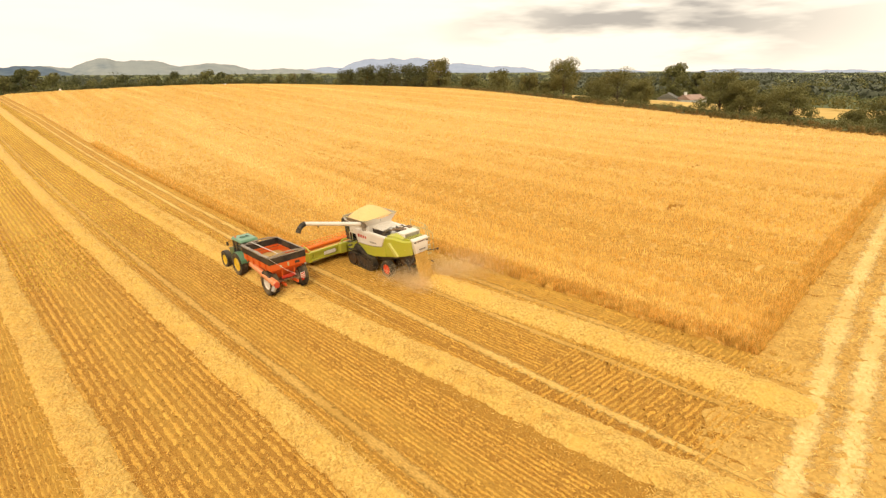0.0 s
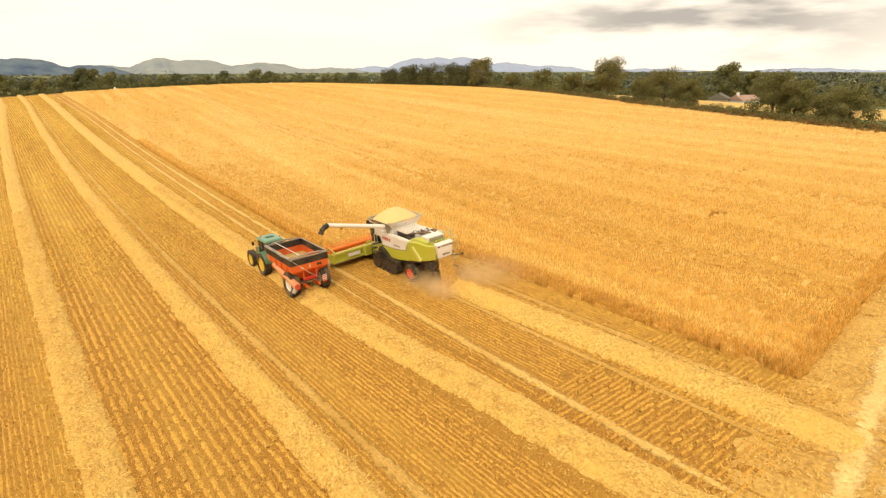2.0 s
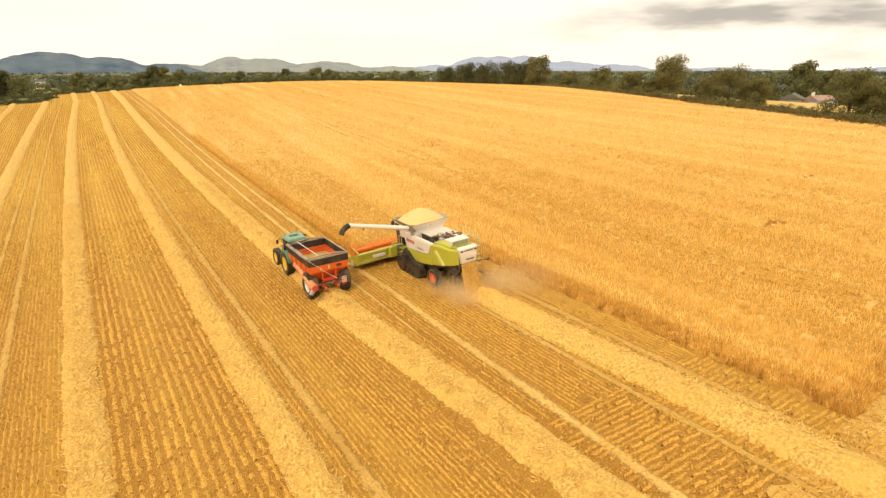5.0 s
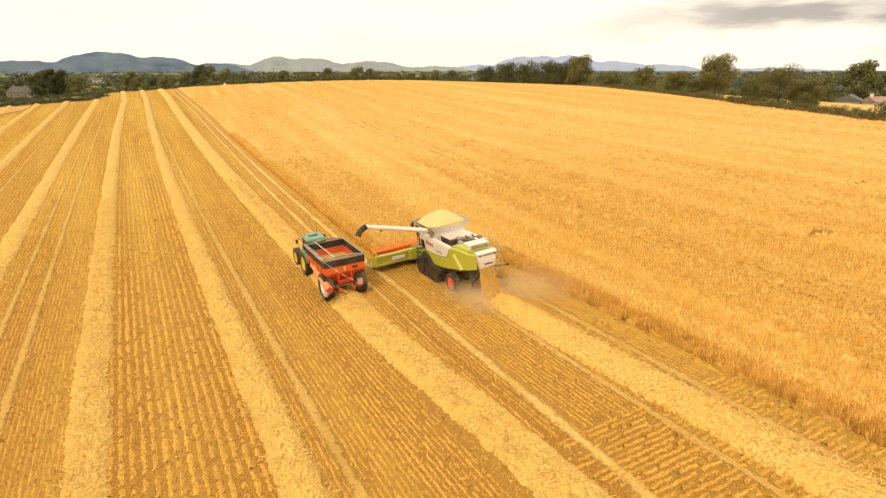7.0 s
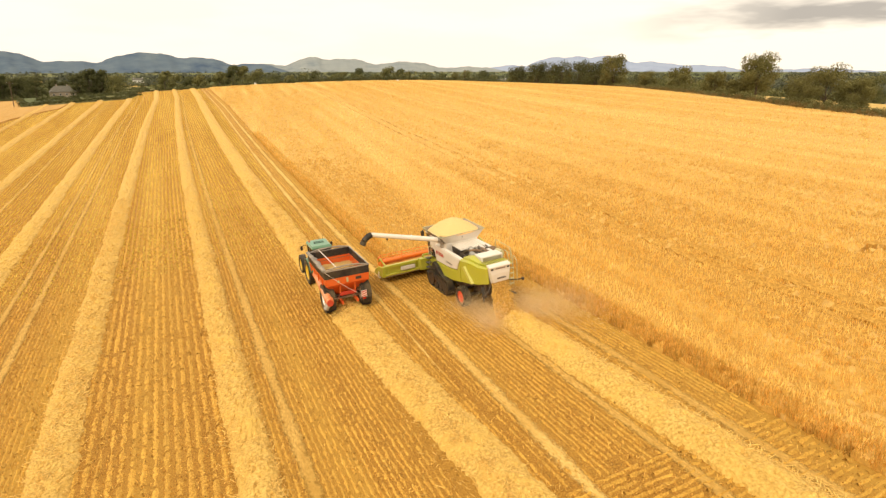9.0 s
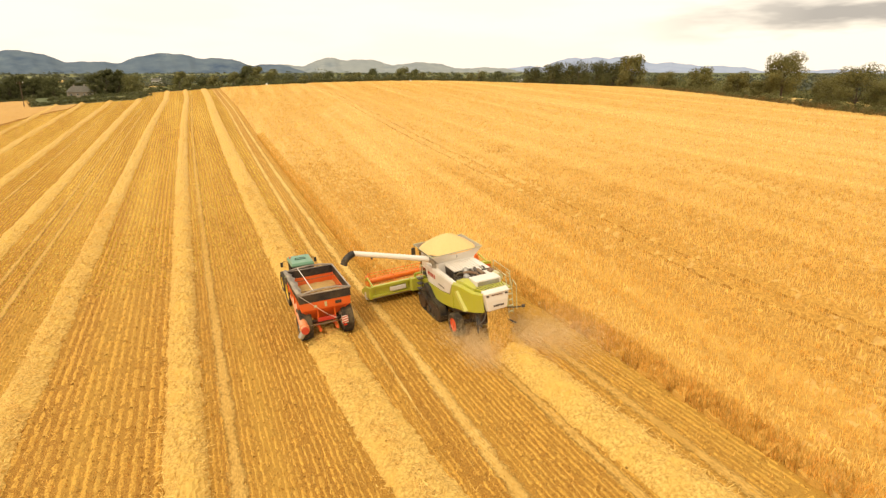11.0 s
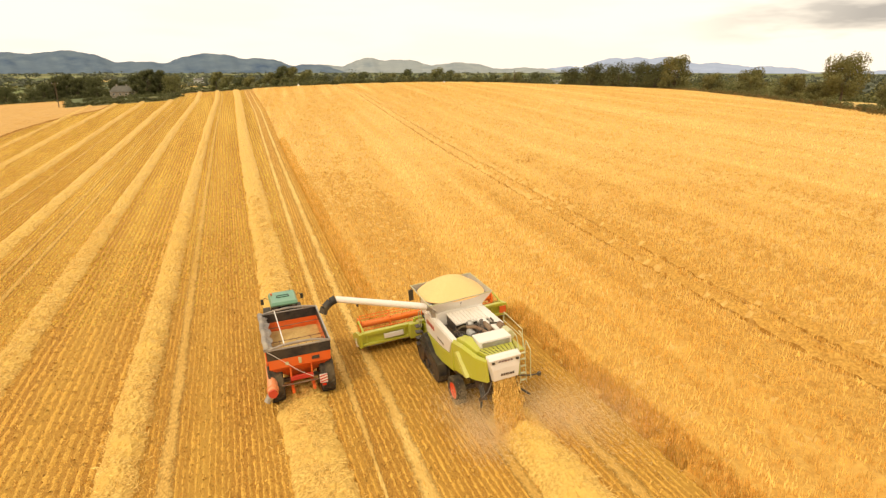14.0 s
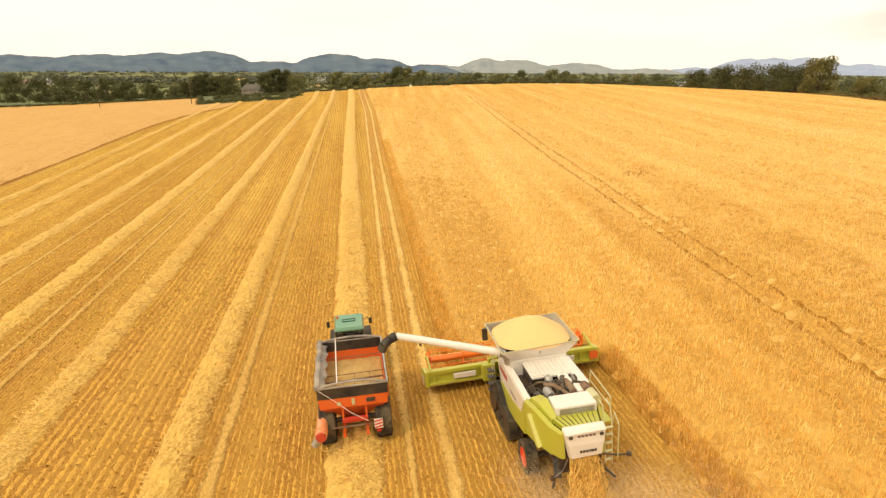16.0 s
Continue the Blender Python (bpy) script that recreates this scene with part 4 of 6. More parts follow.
        n = Vector(((c[0] + d[0]) / 2, (c[1] + d[1]) / 2, 4.3))
        part("hinge", rod(m.lerp(n, 0.3), m.lerp(n, 0.62), 0.03, n=6), dark_steel, f)
    # heap of grain
    rings = []
    for k in range(9):
        u = k / 8
        rr = []
        for i in range(32):
            a = i * math.tau / 32
            ca, sa = math.cos(a), math.sin(a)
            q = (abs(ca) ** 3 + abs(sa) ** 3) ** (-1 / 3)
            rr.append((0.03 + ca * q * 1.80 * (1 - u), 6.38 + sa * q * 1.52 * (1 - u), 4.20 + 0.86 * (1 - (1 - u) ** 1.55) + 0.012 * math.sin(5 * a + 9 * u)))
        rings.append(rr)
    part("grain", loft(rings[:-1]), grain_mat, root, "heap of pale golden grain")
    # cab
    cab = part("cab_roof", box((-1.05, 7.85, 3.50), (1.10, 9.15, 3.72), 0.06), white_paint, root, "white cab roof")
    low_, high_ = [(-0.95, 7.95, 1.95), (1.0, 7.95, 1.95), (0.95, 9.0, 1.95), (-0.9, 9.0, 1.95)], [(-1.0, 7.95, 3.5), (1.05, 7.95, 3.5), (1.0, 9.2, 3.5), (-0.95, 9.2, 3.5)]
    for i in range(4):
        a, b, c, d = (Vector(v) for v in (low_[i], low_[(i + 1) % 4], high_[(i + 1) % 4], high_[i]))
        n = (b - a).cross(d - a).normalized() * 0.012
        part("window", loft([[tuple(v - n) for v in (a, b, c, d)], [tuple(v + n) for v in (a, b, c, d)]]), glass_mat, cab, "tinted cab window")
    part("cab_floor", box((-0.95, 7.9, 1.8), (1.0, 9.0, 1.95), 0.03), black_paint, cab)
    part("seat", box((-0.25, 8.1, 2.1), (0.3, 8.6, 2.3), 0.05, box((-0.25, 8.02, 2.25), (0.3, 8.15, 2.95), 0.05)), black_paint, cab, "black seat")
    for s in (-1, 1):
        part("mirror", box((s * 1.85 - 0.14, 7.85, 3.42), (s * 1.85 + 0.14, 7.97, 4.02), 0.04), black_paint, cab, "black wing mirror")
        part("mirror_arm", tube([(s * 1.0, 8.4, 3.6), (s * 1.6, 8.2, 4.05), (s * 1.85, 7.95, 4.0)], 0.025, 6), black_paint, cab)
        part("cab_post", rod((s * 0.98, 8.0, 2.0), (s * 1.02, 8.0, 3.5), 0.05, n=6), black_paint, cab)
    # left cab ladder and its rails
    lad = part("cab_ladder", tube([(-1.65, 7.4, 0.8), (-1.65, 7.4, 2.9), (-1.45, 7.1, 3.1)], 0.025, 6, tube([(-1.65, 7.0, 2.2), (-1.65, 7.0, 3.1)], 0.025, 6)), cream_paint, root, "cream ladder rail by the cab")
    for z in (1.0, 1.35, 1.7, 2.05):
        part("rung", box((-1.9, 7.2, z), (-1.5, 7.6, z + 0.04), 0.008), dark_steel, lad)
    # unloading auger, swung out
    root_pt, elbow, tip = Vector((-1.5, 5.45, 3.92)), Vector((-6.42, 6.62, 4.86)), Vector((-7.05, 6.55, 4.55))
    aug = part("unloading_auger", rod(root_pt, elbow, 0.175, 0.16, n=20), white_paint, root, "long white unloading auger swung out to the side")
    part("collar", rod(root_pt.lerp(elbow, 0.0), root_pt.lerp(elbow, 0.05), 0.215, n=20), grey_steel, aug)
    part("joint_flange", rod(root_pt.lerp(elbow, 0.42), root_pt.lerp(elbow, 0.435), 0.195, n=20), white_paint, aug)
    part("spout", tube([elbow, elbow.lerp(tip, 0.45) + Vector((0, 0, 0.06)), tip], 0.205, 16, rod(tip, tip + Vector((-0.12, 0, -0.26)), 0.205, 0.22, 16)), black_paint, aug, "black rubber spout")
    part("marker_lamp", box(root_pt.lerp(elbow, 0.78) + Vector((-0.05, -0.05, -0.30)), root_pt.lerp(elbow, 0.78) + Vector((0.05, 0.05, -0.18)), 0.01), black_paint, aug)
    part("auger_elbow", tube([(-1.25, 5.6, 2.9), (-1.3, 5.55, 3.6), root_pt], 0.22, 16), grey_steel, aug)
    # rubber track units
    for s in (-1, 1):
        unit = new("track_unit")
        unit.parent = root
        unit.location = (s * 1.42, 0, 0)
        tagged(unit, "dusty black rubber track unit")
        path = []
        for c, r, a0, a1 in (((7.25, 0.62), 0.60, -90, 75), ((4.85, 0.56), 0.54, 100, 270)):
            for i in range(11):
                a = radians(a0 + (a1 - a0) * i / 10)
                path.append((c[0] + math.cos(a) * r, c[1] + math.sin(a) * r))
        belt = loft([[(o * 0.32, *p) for p in path] for o in (-1, 1)], cap=False)
        belt = join(belt, loft([[(o * 0.32, 6.05 + (p[0] - 6.05) * 0.965, 0.6 + (p[1] - 0.6) * 0.92) for p in path] for o in (-1, 1)], cap=False))
        for p, q in zip(path, path[1:] + path[:1]):
            d = Vector((0, q[0] - p[0], q[1] - p[1]))
            for k in range(max(1, int(d.length / 0.16))):
                m = Vector((0, *p)) + d * ((k + 0.5) / max(1, int(d.length / 0.16)))
                b = bmesh.new()
                ang = math.atan2(d.z, d.y)
                bmesh.ops.create_cube(b, size=1, matrix=Matrix.Translation(m) @ Matrix.Rotation(ang, 4, "X") @ Matrix.Diagonal((0.64, 0.06, 0.06, 1)))
                belt = join(belt, b)
        part("belt", belt, rubber, unit)
        for y, z, r in ((7.25, 0.62, 0.54), (4.85, 0.56, 0.48)):
            part("track_wheel", turned([(0.03, -0.3), (r, -0.3), (r, 0.3), (r * 0.7, 0.3), (r * 0.6, 0.18), (0.03, 0.2)], (0, y, z), "x", 24), dark_steel, unit)
        for y in (5.65, 6.35):
            part("roller", turned([(0.03, -0.28), (0.24, -0.28), (0.24, 0.28), (0.03, 0.28)], (0, y, 0.30), "x", 16), dark_steel, unit)
        part("track_frame", prism([(4.9, 0.5), (5.6, 0.95), (6.6, 1.0), (7.2, 0.62), (6.0, 0.4)], "x", -0.2, 0.2, 0.03), dark_steel, unit)
        part("fender", prism([(6.95, 1.5), (6.5, 2.05), (6.0, 1.95), (5.2, 1.42), (4.25, 1.25), (4.2, 0.62), (4.32, 0.62), (4.42, 1.12), (5.3, 1.26), (6.2, 1.62), (6.85, 1.4)], "x", -0.36, 0.12, 0.02), black_paint, unit, "black mudguard over the track")
    for s in (-1, 1):
        wheel("steering_wheel", root, (s * 1.42, 2.55, 0.72), 0.70, 0.56, 0.40, rim_red, s, 18, "steering wheel with a red rim")
    part("rear_axle", rod((-1.3, 2.55, 0.72), (1.3, 2.55, 0.72), 0.13, n=10, bm=box((-0.35, 2.2, 0.7), (0.35, 2.9, 1.5), 0.05)), dark_steel, root)
    part("chopper", box((-0.85, 0.45, 1.35), (0.85, 1.55, 2.1), 0.06), dark_steel, root, "dusty straw chopper housing")
    part("belly", box((-1.1, 2.9, 1.0), (1.1, 4.4, 1.5), 0.08), dark_steel, root)
    for s in (-1, 1):
        part("spreader_arm", tube([(s * 0.8, 1.0, 1.55), (s * 1.05, 0.35, 1.35), (s * 1.3, -0.1, 1.25)], 0.05, 8), dark_steel, root)
    part("vane", loft([[(-1.0, 0.8, 1.9), (-0.8, 0.8, 1.9), (-0.8, 0.7, 1.88), (-1.0, 0.7, 1.88)], [(-1.08, 0.35, 1.35), (-0.78, 0.3, 1.32), (-0.78, 0.25, 1.3), (-1.08, 0.3, 1.33)]]), dark_steel, root)
    # rear ladder, platform rails and lamp brackets on the right
    rail = new("rear_ladder")
    rail.parent = root
    tagged(rail, "cream steel ladder and handrails")
    for x in (0.90, 1.20):
        part("stile", tube([(x, 0.05, 1.85), (x, 0.15, 3.35), (x, 0.35, 4.05), (x, 0.7, 4.1)], 0.025, 6), cream_paint, rail)
    for z in (1.95, 2.3, 2.65, 3.0, 3.3):
        part("rung", box((0.90, 0.02, z), (1.20, 0.14, z + 0.035), 0.008), cream_paint, rail)
    part("handrail", tube([(1.34, -0.12, 2.1), (1.36, -0.10, 3.5), (1.36, 0.3, 3.75), (1.36, 0.45, 3.0)], 0.025, 6), cream_paint, rail)
    part("handrail", tube([(1.42, 0.7, 3.2), (1.42, 0.75, 4.1), (1.42, 2.6, 4.2), (1.42, 2.75, 3.2)], 0.025, 6, tube([(1.42, 0.75, 3.7), (1.42, 2.65, 3.75)], 0.02, 6)), cream_paint, rail)
    part("platform", box((1.0, 0.6, 3.14), (1.42, 2.75, 3.20), 0.01), lime_paint, root)
    part("side_bin", turned([(0.02, -0.3), (0.24, -0.3), (0.24, 0.3), (0.02, 0.3)], (1.15, 1.75, 3.55), "y", 14), cream_paint, root)
    part("lamp_bracket", tube([(0.75, 0.0, 2.3), (1.35, -0.1, 2.22), (1.78, -0.12, 2.20)], 0.035, 6, box((1.72, -0.18, 2.12), (1.88, -0.06, 2.28), 0.01)), dark_steel, root)
    part("lamp_bracket", tube([(-0.60, 0.1, 2.25), (-0.85, 0.0, 1.85), (-1.25, -0.05, 1.62)], 0.035, 6, box((-1.36, -0.1, 1.54), (-1.22, 0.02, 1.70), 0.01)), dark_steel, root)
    # feeder house
    part("feeder_house", loft([[(-0.75, 7.7, 0.95), (0.75, 7.7, 0.95), (0.75, 7.7, 1.75), (-0.75, 7.7, 1.75)], [(-0.8, 9.5, 0.4), (0.8, 9.5, 0.4), (0.8, 9.5, 1.15), (-0.8, 9.5, 1.15)]], bevel=0.03), lime_paint, root, "lime feeder house")
    return root


def cutting_header():
    root = new("grain_header")
    root.matrix_basis = pose(0.45, 0.45, 0.16, 0, -4.0, 2.0)
    tagged(root, "wide lime grain header with an orange reel, on the harvester", "harvester header")
    W = 4.45
    part("back_wall", box((-W, 9.10, 0.46), (W, 9.20, 1.12), 0.02), lime_paint, root, "lime back wall")
    part("top_beam", box((-W, 8.98, 1.02), (W, 9.26, 1.22), 0.03), lime_paint, root, "lime top beam")
    part("lower_beam", box((-W, 8.94, 0.42), (W, 9.16, 0.56), 0.03), lime_paint, root)
    part("floor_table", loft([[(-W, 9.15, 0.28), (W, 9.15, 0.28), (W, 9.15, 0.34), (-W, 9.15, 0.34)], [(-W, 10.55, 0.16), (W, 10.55, 0.16), (W, 10.55, 0.20), (-W, 10.55, 0.20)]]), grey_steel, root)
    part("cutter_bar", box((-W, 10.50, 0.12), (W, 10.64, 0.20), 0.01), dark_steel, root, "dark toothed cutter bar")
    part("intake_auger", rod((-W + 0.1, 9.62, 0.66), (W - 0.1, 9.62, 0.66), 0.22, n=16), red_paint, root, "red intake auger")
    for x in (-3.2, 2.1):
        part("cover_plate", box((x, 8.90, 0.68), (x + 1.15, 8.985, 0.96), 0.02), white_paint, root, "white cover plate")
    for x in (-4.2, -2.0, -1.25, 1.25, 2.0, 3.6):
        part("stiffener", prism([(8.98, 0.5), (8.98, 1.1), (9.1, 1.1), (9.1, 0.5)], "x", x, x + 0.07, 0.008), lime_paint, root)
    part("mount_frame", tube([(-1.35, 8.9, 0.35), (-1.35, 8.85, 1.55), (1.35, 8.85, 1.55), (1.35, 8.9, 0.35)], 0.09, 8), lime_paint, root, "lime mounting frame")
    part("drive_shield", box((-1.75, 8.55, 0.45), (-1.1, 9.0, 1.35), 0.06), lime_paint, root, "lime drive guard")
    for s in (-1, 1):
        x = s * W
        part("end_plate", prism([(8.95, 0.36), (8.95, 1.2), (9.9, 1.0), (10.7, 0.55), (10.9, 0.2)], "x", *sorted((x, x + s * 0.2)), 0.03), lime_paint, root, "lime end plate")
        part("crop_divider", loft([[(x - 0.1, 9.75, 0.1), (x + s * 0.24, 9.75, 0.1), (x + s * 0.24, 9.75, 0.66), (x - 0.1, 9.75, 0.66)], [(x - 0.03, 11.2, 0.08), (x + s * 0.06, 11.2, 0.08), (x + s * 0.06, 11.2, 0.2), (x - 0.03, 11.2, 0.2)]], bevel=0.015), white_paint if s < 0 else lime_paint, root, "pointed crop divider")
        if s > 0:
            part("warning_plate", box((x - 0.35, 8.86, 0.62), (x + 0.1, 8.90, 1.06), 0.01), orange_paint, root, "orange warning plate")
        part("reel_arm", tube([(x - s * 0.12, 9.1, 1.2), (x - s * 0.12, 10.2, 1.45), (x - s * 0.12, 10.6, 1.15)], 0.06, 8), lime_paint, root, "lime reel arm")
    reel = new("reel")
    reel.parent = root
    reel.location = (0, 10.55, 1.05)
    tagged(reel, "orange pick-up reel with tine bars")
    part("core_tube", rod((-W + 0.25, 0, 0), (W - 0.25, 0, 0), 0.19, n=14), reel_paint, reel, "orange core tube")
    for k in range(6):
        a = k * math.tau / 6 + 0.3
        c, s = math.cos(a) * 0.52, math.sin(a) * 0.52
        bar = rod((-W + 0.25, c, s), (W - 0.25, c, s), 0.026, n=6)
        for i in range(29):
            u = -W + 0.4 + i * 0.29
            bar = rod((u, c, s), (u, c * 0.96 - 0.02, s - 0.22), 0.012, n=4, bm=bar)
        part("tine_bar", bar, reel_paint, reel)
    for x in (-W + 0.2, W - 0.2):
        part("end_shield", turned([(0.05, -0.05), (0.40, -0.05), (0.46, 0.0), (0.40, 0.05), (0.05, 0.05)], (x, 0, 0), "x", 20), reel_paint, reel, "orange end shield of the reel")
    for x in (-W + 0.3, -2.4, 0.0, 2.4, W - 0.3):
        b = bmesh.new()
        for k in range(6):
            a = k * math.tau / 6 + 0.3
            b = rod((x, 0, 0), (x, math.cos(a) * 0.52, math.sin(a) * 0.52), 0.026, n=6, bm=b)
        part("reel_spider", b, reel_paint, reel)
    return root


harvester()
cutting_header()


# straw that tumbles from the hood onto the new windrow
def straw_curtain():
    us, vs = np.linspace(-1, 1, 25), np.linspace(0, 1, 22)
    U, V = np.meshgrid(us, vs, indexing="ij")
    x = 0.12 + U * (0.50 + 0.26 * V) + 0.015 * rng.normal(size=U.shape)
    y = 0.28 - 1.15 * V ** 1.5 - 0.20 * (1 - U ** 2) + 0.02 * rng.normal(size=U.shape)
    z = 2.45 - 2.25 * V ** 1.1
    # the darker chaff colour stands in for dusty straw in shade
    ob = mesh_object("falling_straw", np.stack([x, y, z], -1).reshape(-1, 3), grid_faces(25, 22), chaff_mat)
    return tagged(ob, "curtain of golden straw falling from the hood to the windrow", "straw", kind="stuff")


straw_curtain()


def falling(g, n):
    u = g.random(n)
    x = 0.12 + (0.5 + 0.32 * u) * np.clip(g.normal(size=n) * 0.55, -1.1, 1.1)
    return x, 0.06 - 1.15 * u ** 1.5 + 0.08 * g.normal(size=n), 2.3 - 2.15 * u ** 1.1


tufts(1300, falling, 8, "straw_wisps", "wisps of straw flying off the falling curtain", straw_bit_mat, 0.02, 0.16, lean=0.03, base=-0.14, wide=0.018)


# dust and fine chaff whirled up behind the harvester: tiny flakes in loose clouds
def dust(n, seed):
    g = np.random.default_rng(seed)
    spots = np.array([(-1.5, 1.3, 0.4, 0.7, 0.8, 0.35), (-0.9, -0.3, 0.7, 0.6, 0.8, 0.45), (-1.5, -1.3, 0.5, 0.6, 0.8, 0.4), (1.6, -0.6, 0.7, 0.7, 1.0, 0.5), (2.6, -1.6, 1.0, 0.9, 1.2, 0.55), (4.0, -2.2, 1.2, 1.3, 1.6, 0.5)])
    k = g.choice(len(spots), n, p=(0.13, 0.13, 0.16, 0.18, 0.20, 0.20))
    p = spots[k, :3] + g.normal(size=(n, 3)) * spots[k, 3:]
    low = height(p[:, 0], p[:, 1]) + 0.05
    p[:, 2] = np.maximum(p[:, 2], low + g.random(n) * 0.4)
    a = g.normal(size=(n, 3))
    a /= np.linalg.norm(a, axis=1)[:, None]
    b = np.cross(a, g.normal(size=(n, 3)))
    b /= np.linalg.norm(b, axis=1)[:, None]
    r = 0.0087 * g.uniform(0.5, 1.4, (n, 1))
    v = np.stack([p - a * r, p - b * r, p + a * r, p + b * r], 1)
    ob = mesh_object("dust", v.reshape(-1, 3), np.arange(4 * n).reshape(n, 4), dust_mat)
    return tagged(ob, "thin haze of dust and chaff behind the harvester", "dust", kind="stuff")


dust(105000, 77)


# ---- the tractor ----
def tractor():
    root = new("tractor")
    x0, y0 = -8.12, 12.75
    root.matrix_basis = pose(x0, y0, hz(x0, y0 + 1), 0, -3.0, 0.5)
    tagged(root, "green farm tractor with yellow wheels, hitched to the grain cart", "tractor")
    part("chassis", box((-0.32, -0.5, 0.55), (0.32, 3.4, 1.05), 0.05), dark_steel, root)
    part("gearbox", box((-0.45, -0.6, 0.6), (0.45, 0.9, 1.25), 0.06), dark_steel, root)
    part("bonnet", loft([[(-0.45, 1.35, 1.0), (0.45, 1.35, 1.0), (0.43, 1.35, 1.85), (-0.43, 1.35, 1.85)], [(-0.44, 2.6, 0.98), (0.44, 2.6, 0.98), (0.40, 2.6, 1.74), (-0.40, 2.6, 1.74)], [(-0.38, 3.45, 0.95), (0.38, 3.45, 0.95), (0.32, 3.4, 1.5), (-0.32, 3.4, 1.5)]], bevel=0.06), green_paint, root, "long sloping green bonnet")
    part("front_grille", box((-0.33, 3.42, 1.0), (0.33, 3.47, 1.42), 0.02), black_paint, root, "black grille")
    for s in (-1, 1):
        part("headlight", box((s * 0.22 - 0.1, 3.44, 1.38), (s * 0.22 + 0.1, 3.50, 1.48), 0.01), grey_steel, root)
        part("fuel_tank", box((s * 0.72 - 0.22, 0.95, 0.55), (s * 0.72 + 0.22, 1.75, 1.12), 0.08), black_paint, root, "black fuel tank with steps")
        wheel("rear_wheel", root, (s * 0.98, 0.0, 0.96), 0.96, 0.62, 0.56, yellow_paint, s, 22, "large rear wheel with a yellow rim")
        wheel("front_wheel", root, (s * 0.95, 2.72, 0.72), 0.72, 0.50, 0.43, yellow_paint, s, 20, "front wheel with a yellow rim")
        arc = [(math.cos(radians(a)) * 1.06, math.sin(radians(a)) * 1.06 + 0.96) for a in range(15, 166, 15)]
        part("rear_fender", prism(arc + [(p[0] * 0.95, 0.96 + (p[1] - 0.96) * 0.95) for p in arc[::-1]], "x", *sorted((s * 0.62, s * 1.22)), 0.012), green_paint, root, "green mudguard")
        arc = [(2.72 + math.cos(radians(a)) * 0.80, math.sin(radians(a)) * 0.80 + 0.72) for a in range(30, 171, 20)]
        part("front_fender", prism(arc + [(2.72 + (p[0] - 2.72) * 0.95, 0.72 + (p[1] - 0.72) * 0.95) for p in arc[::-1]], "x", *sorted((s * 0.74, s * 1.16)), 0.01), black_paint, root, "black mudguard")
        part("mirror", box((s * 1.18 - 0.09, 1.42, 2.28), (s * 1.18 + 0.09, 1.50, 2.62), 0.03), black_paint, root, "black wing mirror")
        part("mirror_arm", tube([(s * 0.75, 1.35, 2.6), (s * 1.0, 1.45, 2.68), (s * 1.18, 1.46, 2.55)], 0.02, 6), black_paint, root)
        part("exhaust" if s > 0 else "air_intake", rod((s * 0.62, 1.52, 1.2), (s * 0.62, 1.52, 2.75 if s > 0 else 2.2), 0.07, n=10), dark_steel, root)
    cab = part("cab_roof", loft([[(-0.72, -0.32, 2.70), (0.72, -0.32, 2.70), (0.74, 1.50, 2.70), (-0.74, 1.50, 2.70)], [(-0.80, -0.38, 2.80), (0.80, -0.38, 2.80), (0.82, 1.55, 2.80), (-0.82, 1.55, 2.80)], [(-0.70, -0.28, 2.96), (0.70, -0.28, 2.96), (0.70, 1.42, 2.98), (-0.70, 1.42, 2.98)]], bevel=0.04), roof_paint, root, "faded green cab roof")
    frame_ = bmesh.new()
    for a, b in (((-0.34, 0.45), (0.34, 0.45)), ((0.34, 0.45), (0.34, 0.75)), ((0.34, 0.75), (-0.34, 0.75)), ((-0.34, 0.75), (-0.34, 0.45))):
        frame_ = rod((a[0], a[1], 2.985), (b[0], b[1], 2.985), 0.022, n=6, bm=frame_)
    part("roof_hatch", frame_, black_paint, cab, "dark outline of the roof hatch")
    low, high = [(-0.68, -0.25, 1.45), (0.68, -0.25, 1.45), (0.62, 1.35, 1.25), (-0.62, 1.35, 1.25)], [(-0.70, -0.28, 2.70), (0.70, -0.28, 2.70), (0.70, 1.42, 2.70), (-0.70, 1.42, 2.70)]
    for i in range(4):
        a, b, c, d = (Vector(v) for v in (low[i], low[(i + 1) % 4], high[(i + 1) % 4], high[i]))
        n = (b - a).cross(d - a).normalized() * 0.012
        part("window", loft([[tuple(v - n) for v in (a, b, c, d)], [tuple(v + n) for v in (a, b, c, d)]]), glass_mat, cab, "tinted cab window")
    for s in (-1, 1):
        for y in (-0.27, 0.55, 1.38):
            part("cab_post", rod((s * 0.69, y, 1.3), (s * 0.71, y, 2.72), 0.045, n=6), black_paint, cab)
        for y in (-0.40, 1.52):
            part("work_lamp", box((s * 0.55 - 0.10, y - 0.05, 2.62), (s * 0.55 + 0.10, y + 0.05, 2.74), 0.02), black_paint, cab, "black work lamp")
    part("beacon", turned([(0.02, 0), (0.06, 0), (0.055, 0.12), (0.02, 0.15)], (-0.62, 1.0, 2.97), "z", 10), orange_paint, cab, "amber beacon")
    part("aerial", rod((0.5, 1.3, 2.95), (0.5, 1.25, 3.45), 0.012, n=5), black_paint, cab)
    part("seat", box((-0.28, 0.0, 1.35), (0.28, 0.5, 1.55), 0.06, box((-0.28, -0.08, 1.5), (0.28, 0.06, 2.15), 0.05)), black_paint, cab, "black seat")
    part("rear_axle", rod((-0.8, 0, 0.96), (0.8, 0, 0.96), 0.16, n=12), dark_steel, root)
    part("front_axle", rod((-0.8, 2.72, 0.72), (0.8, 2.72, 0.72), 0.11, n=10), dark_steel, root)
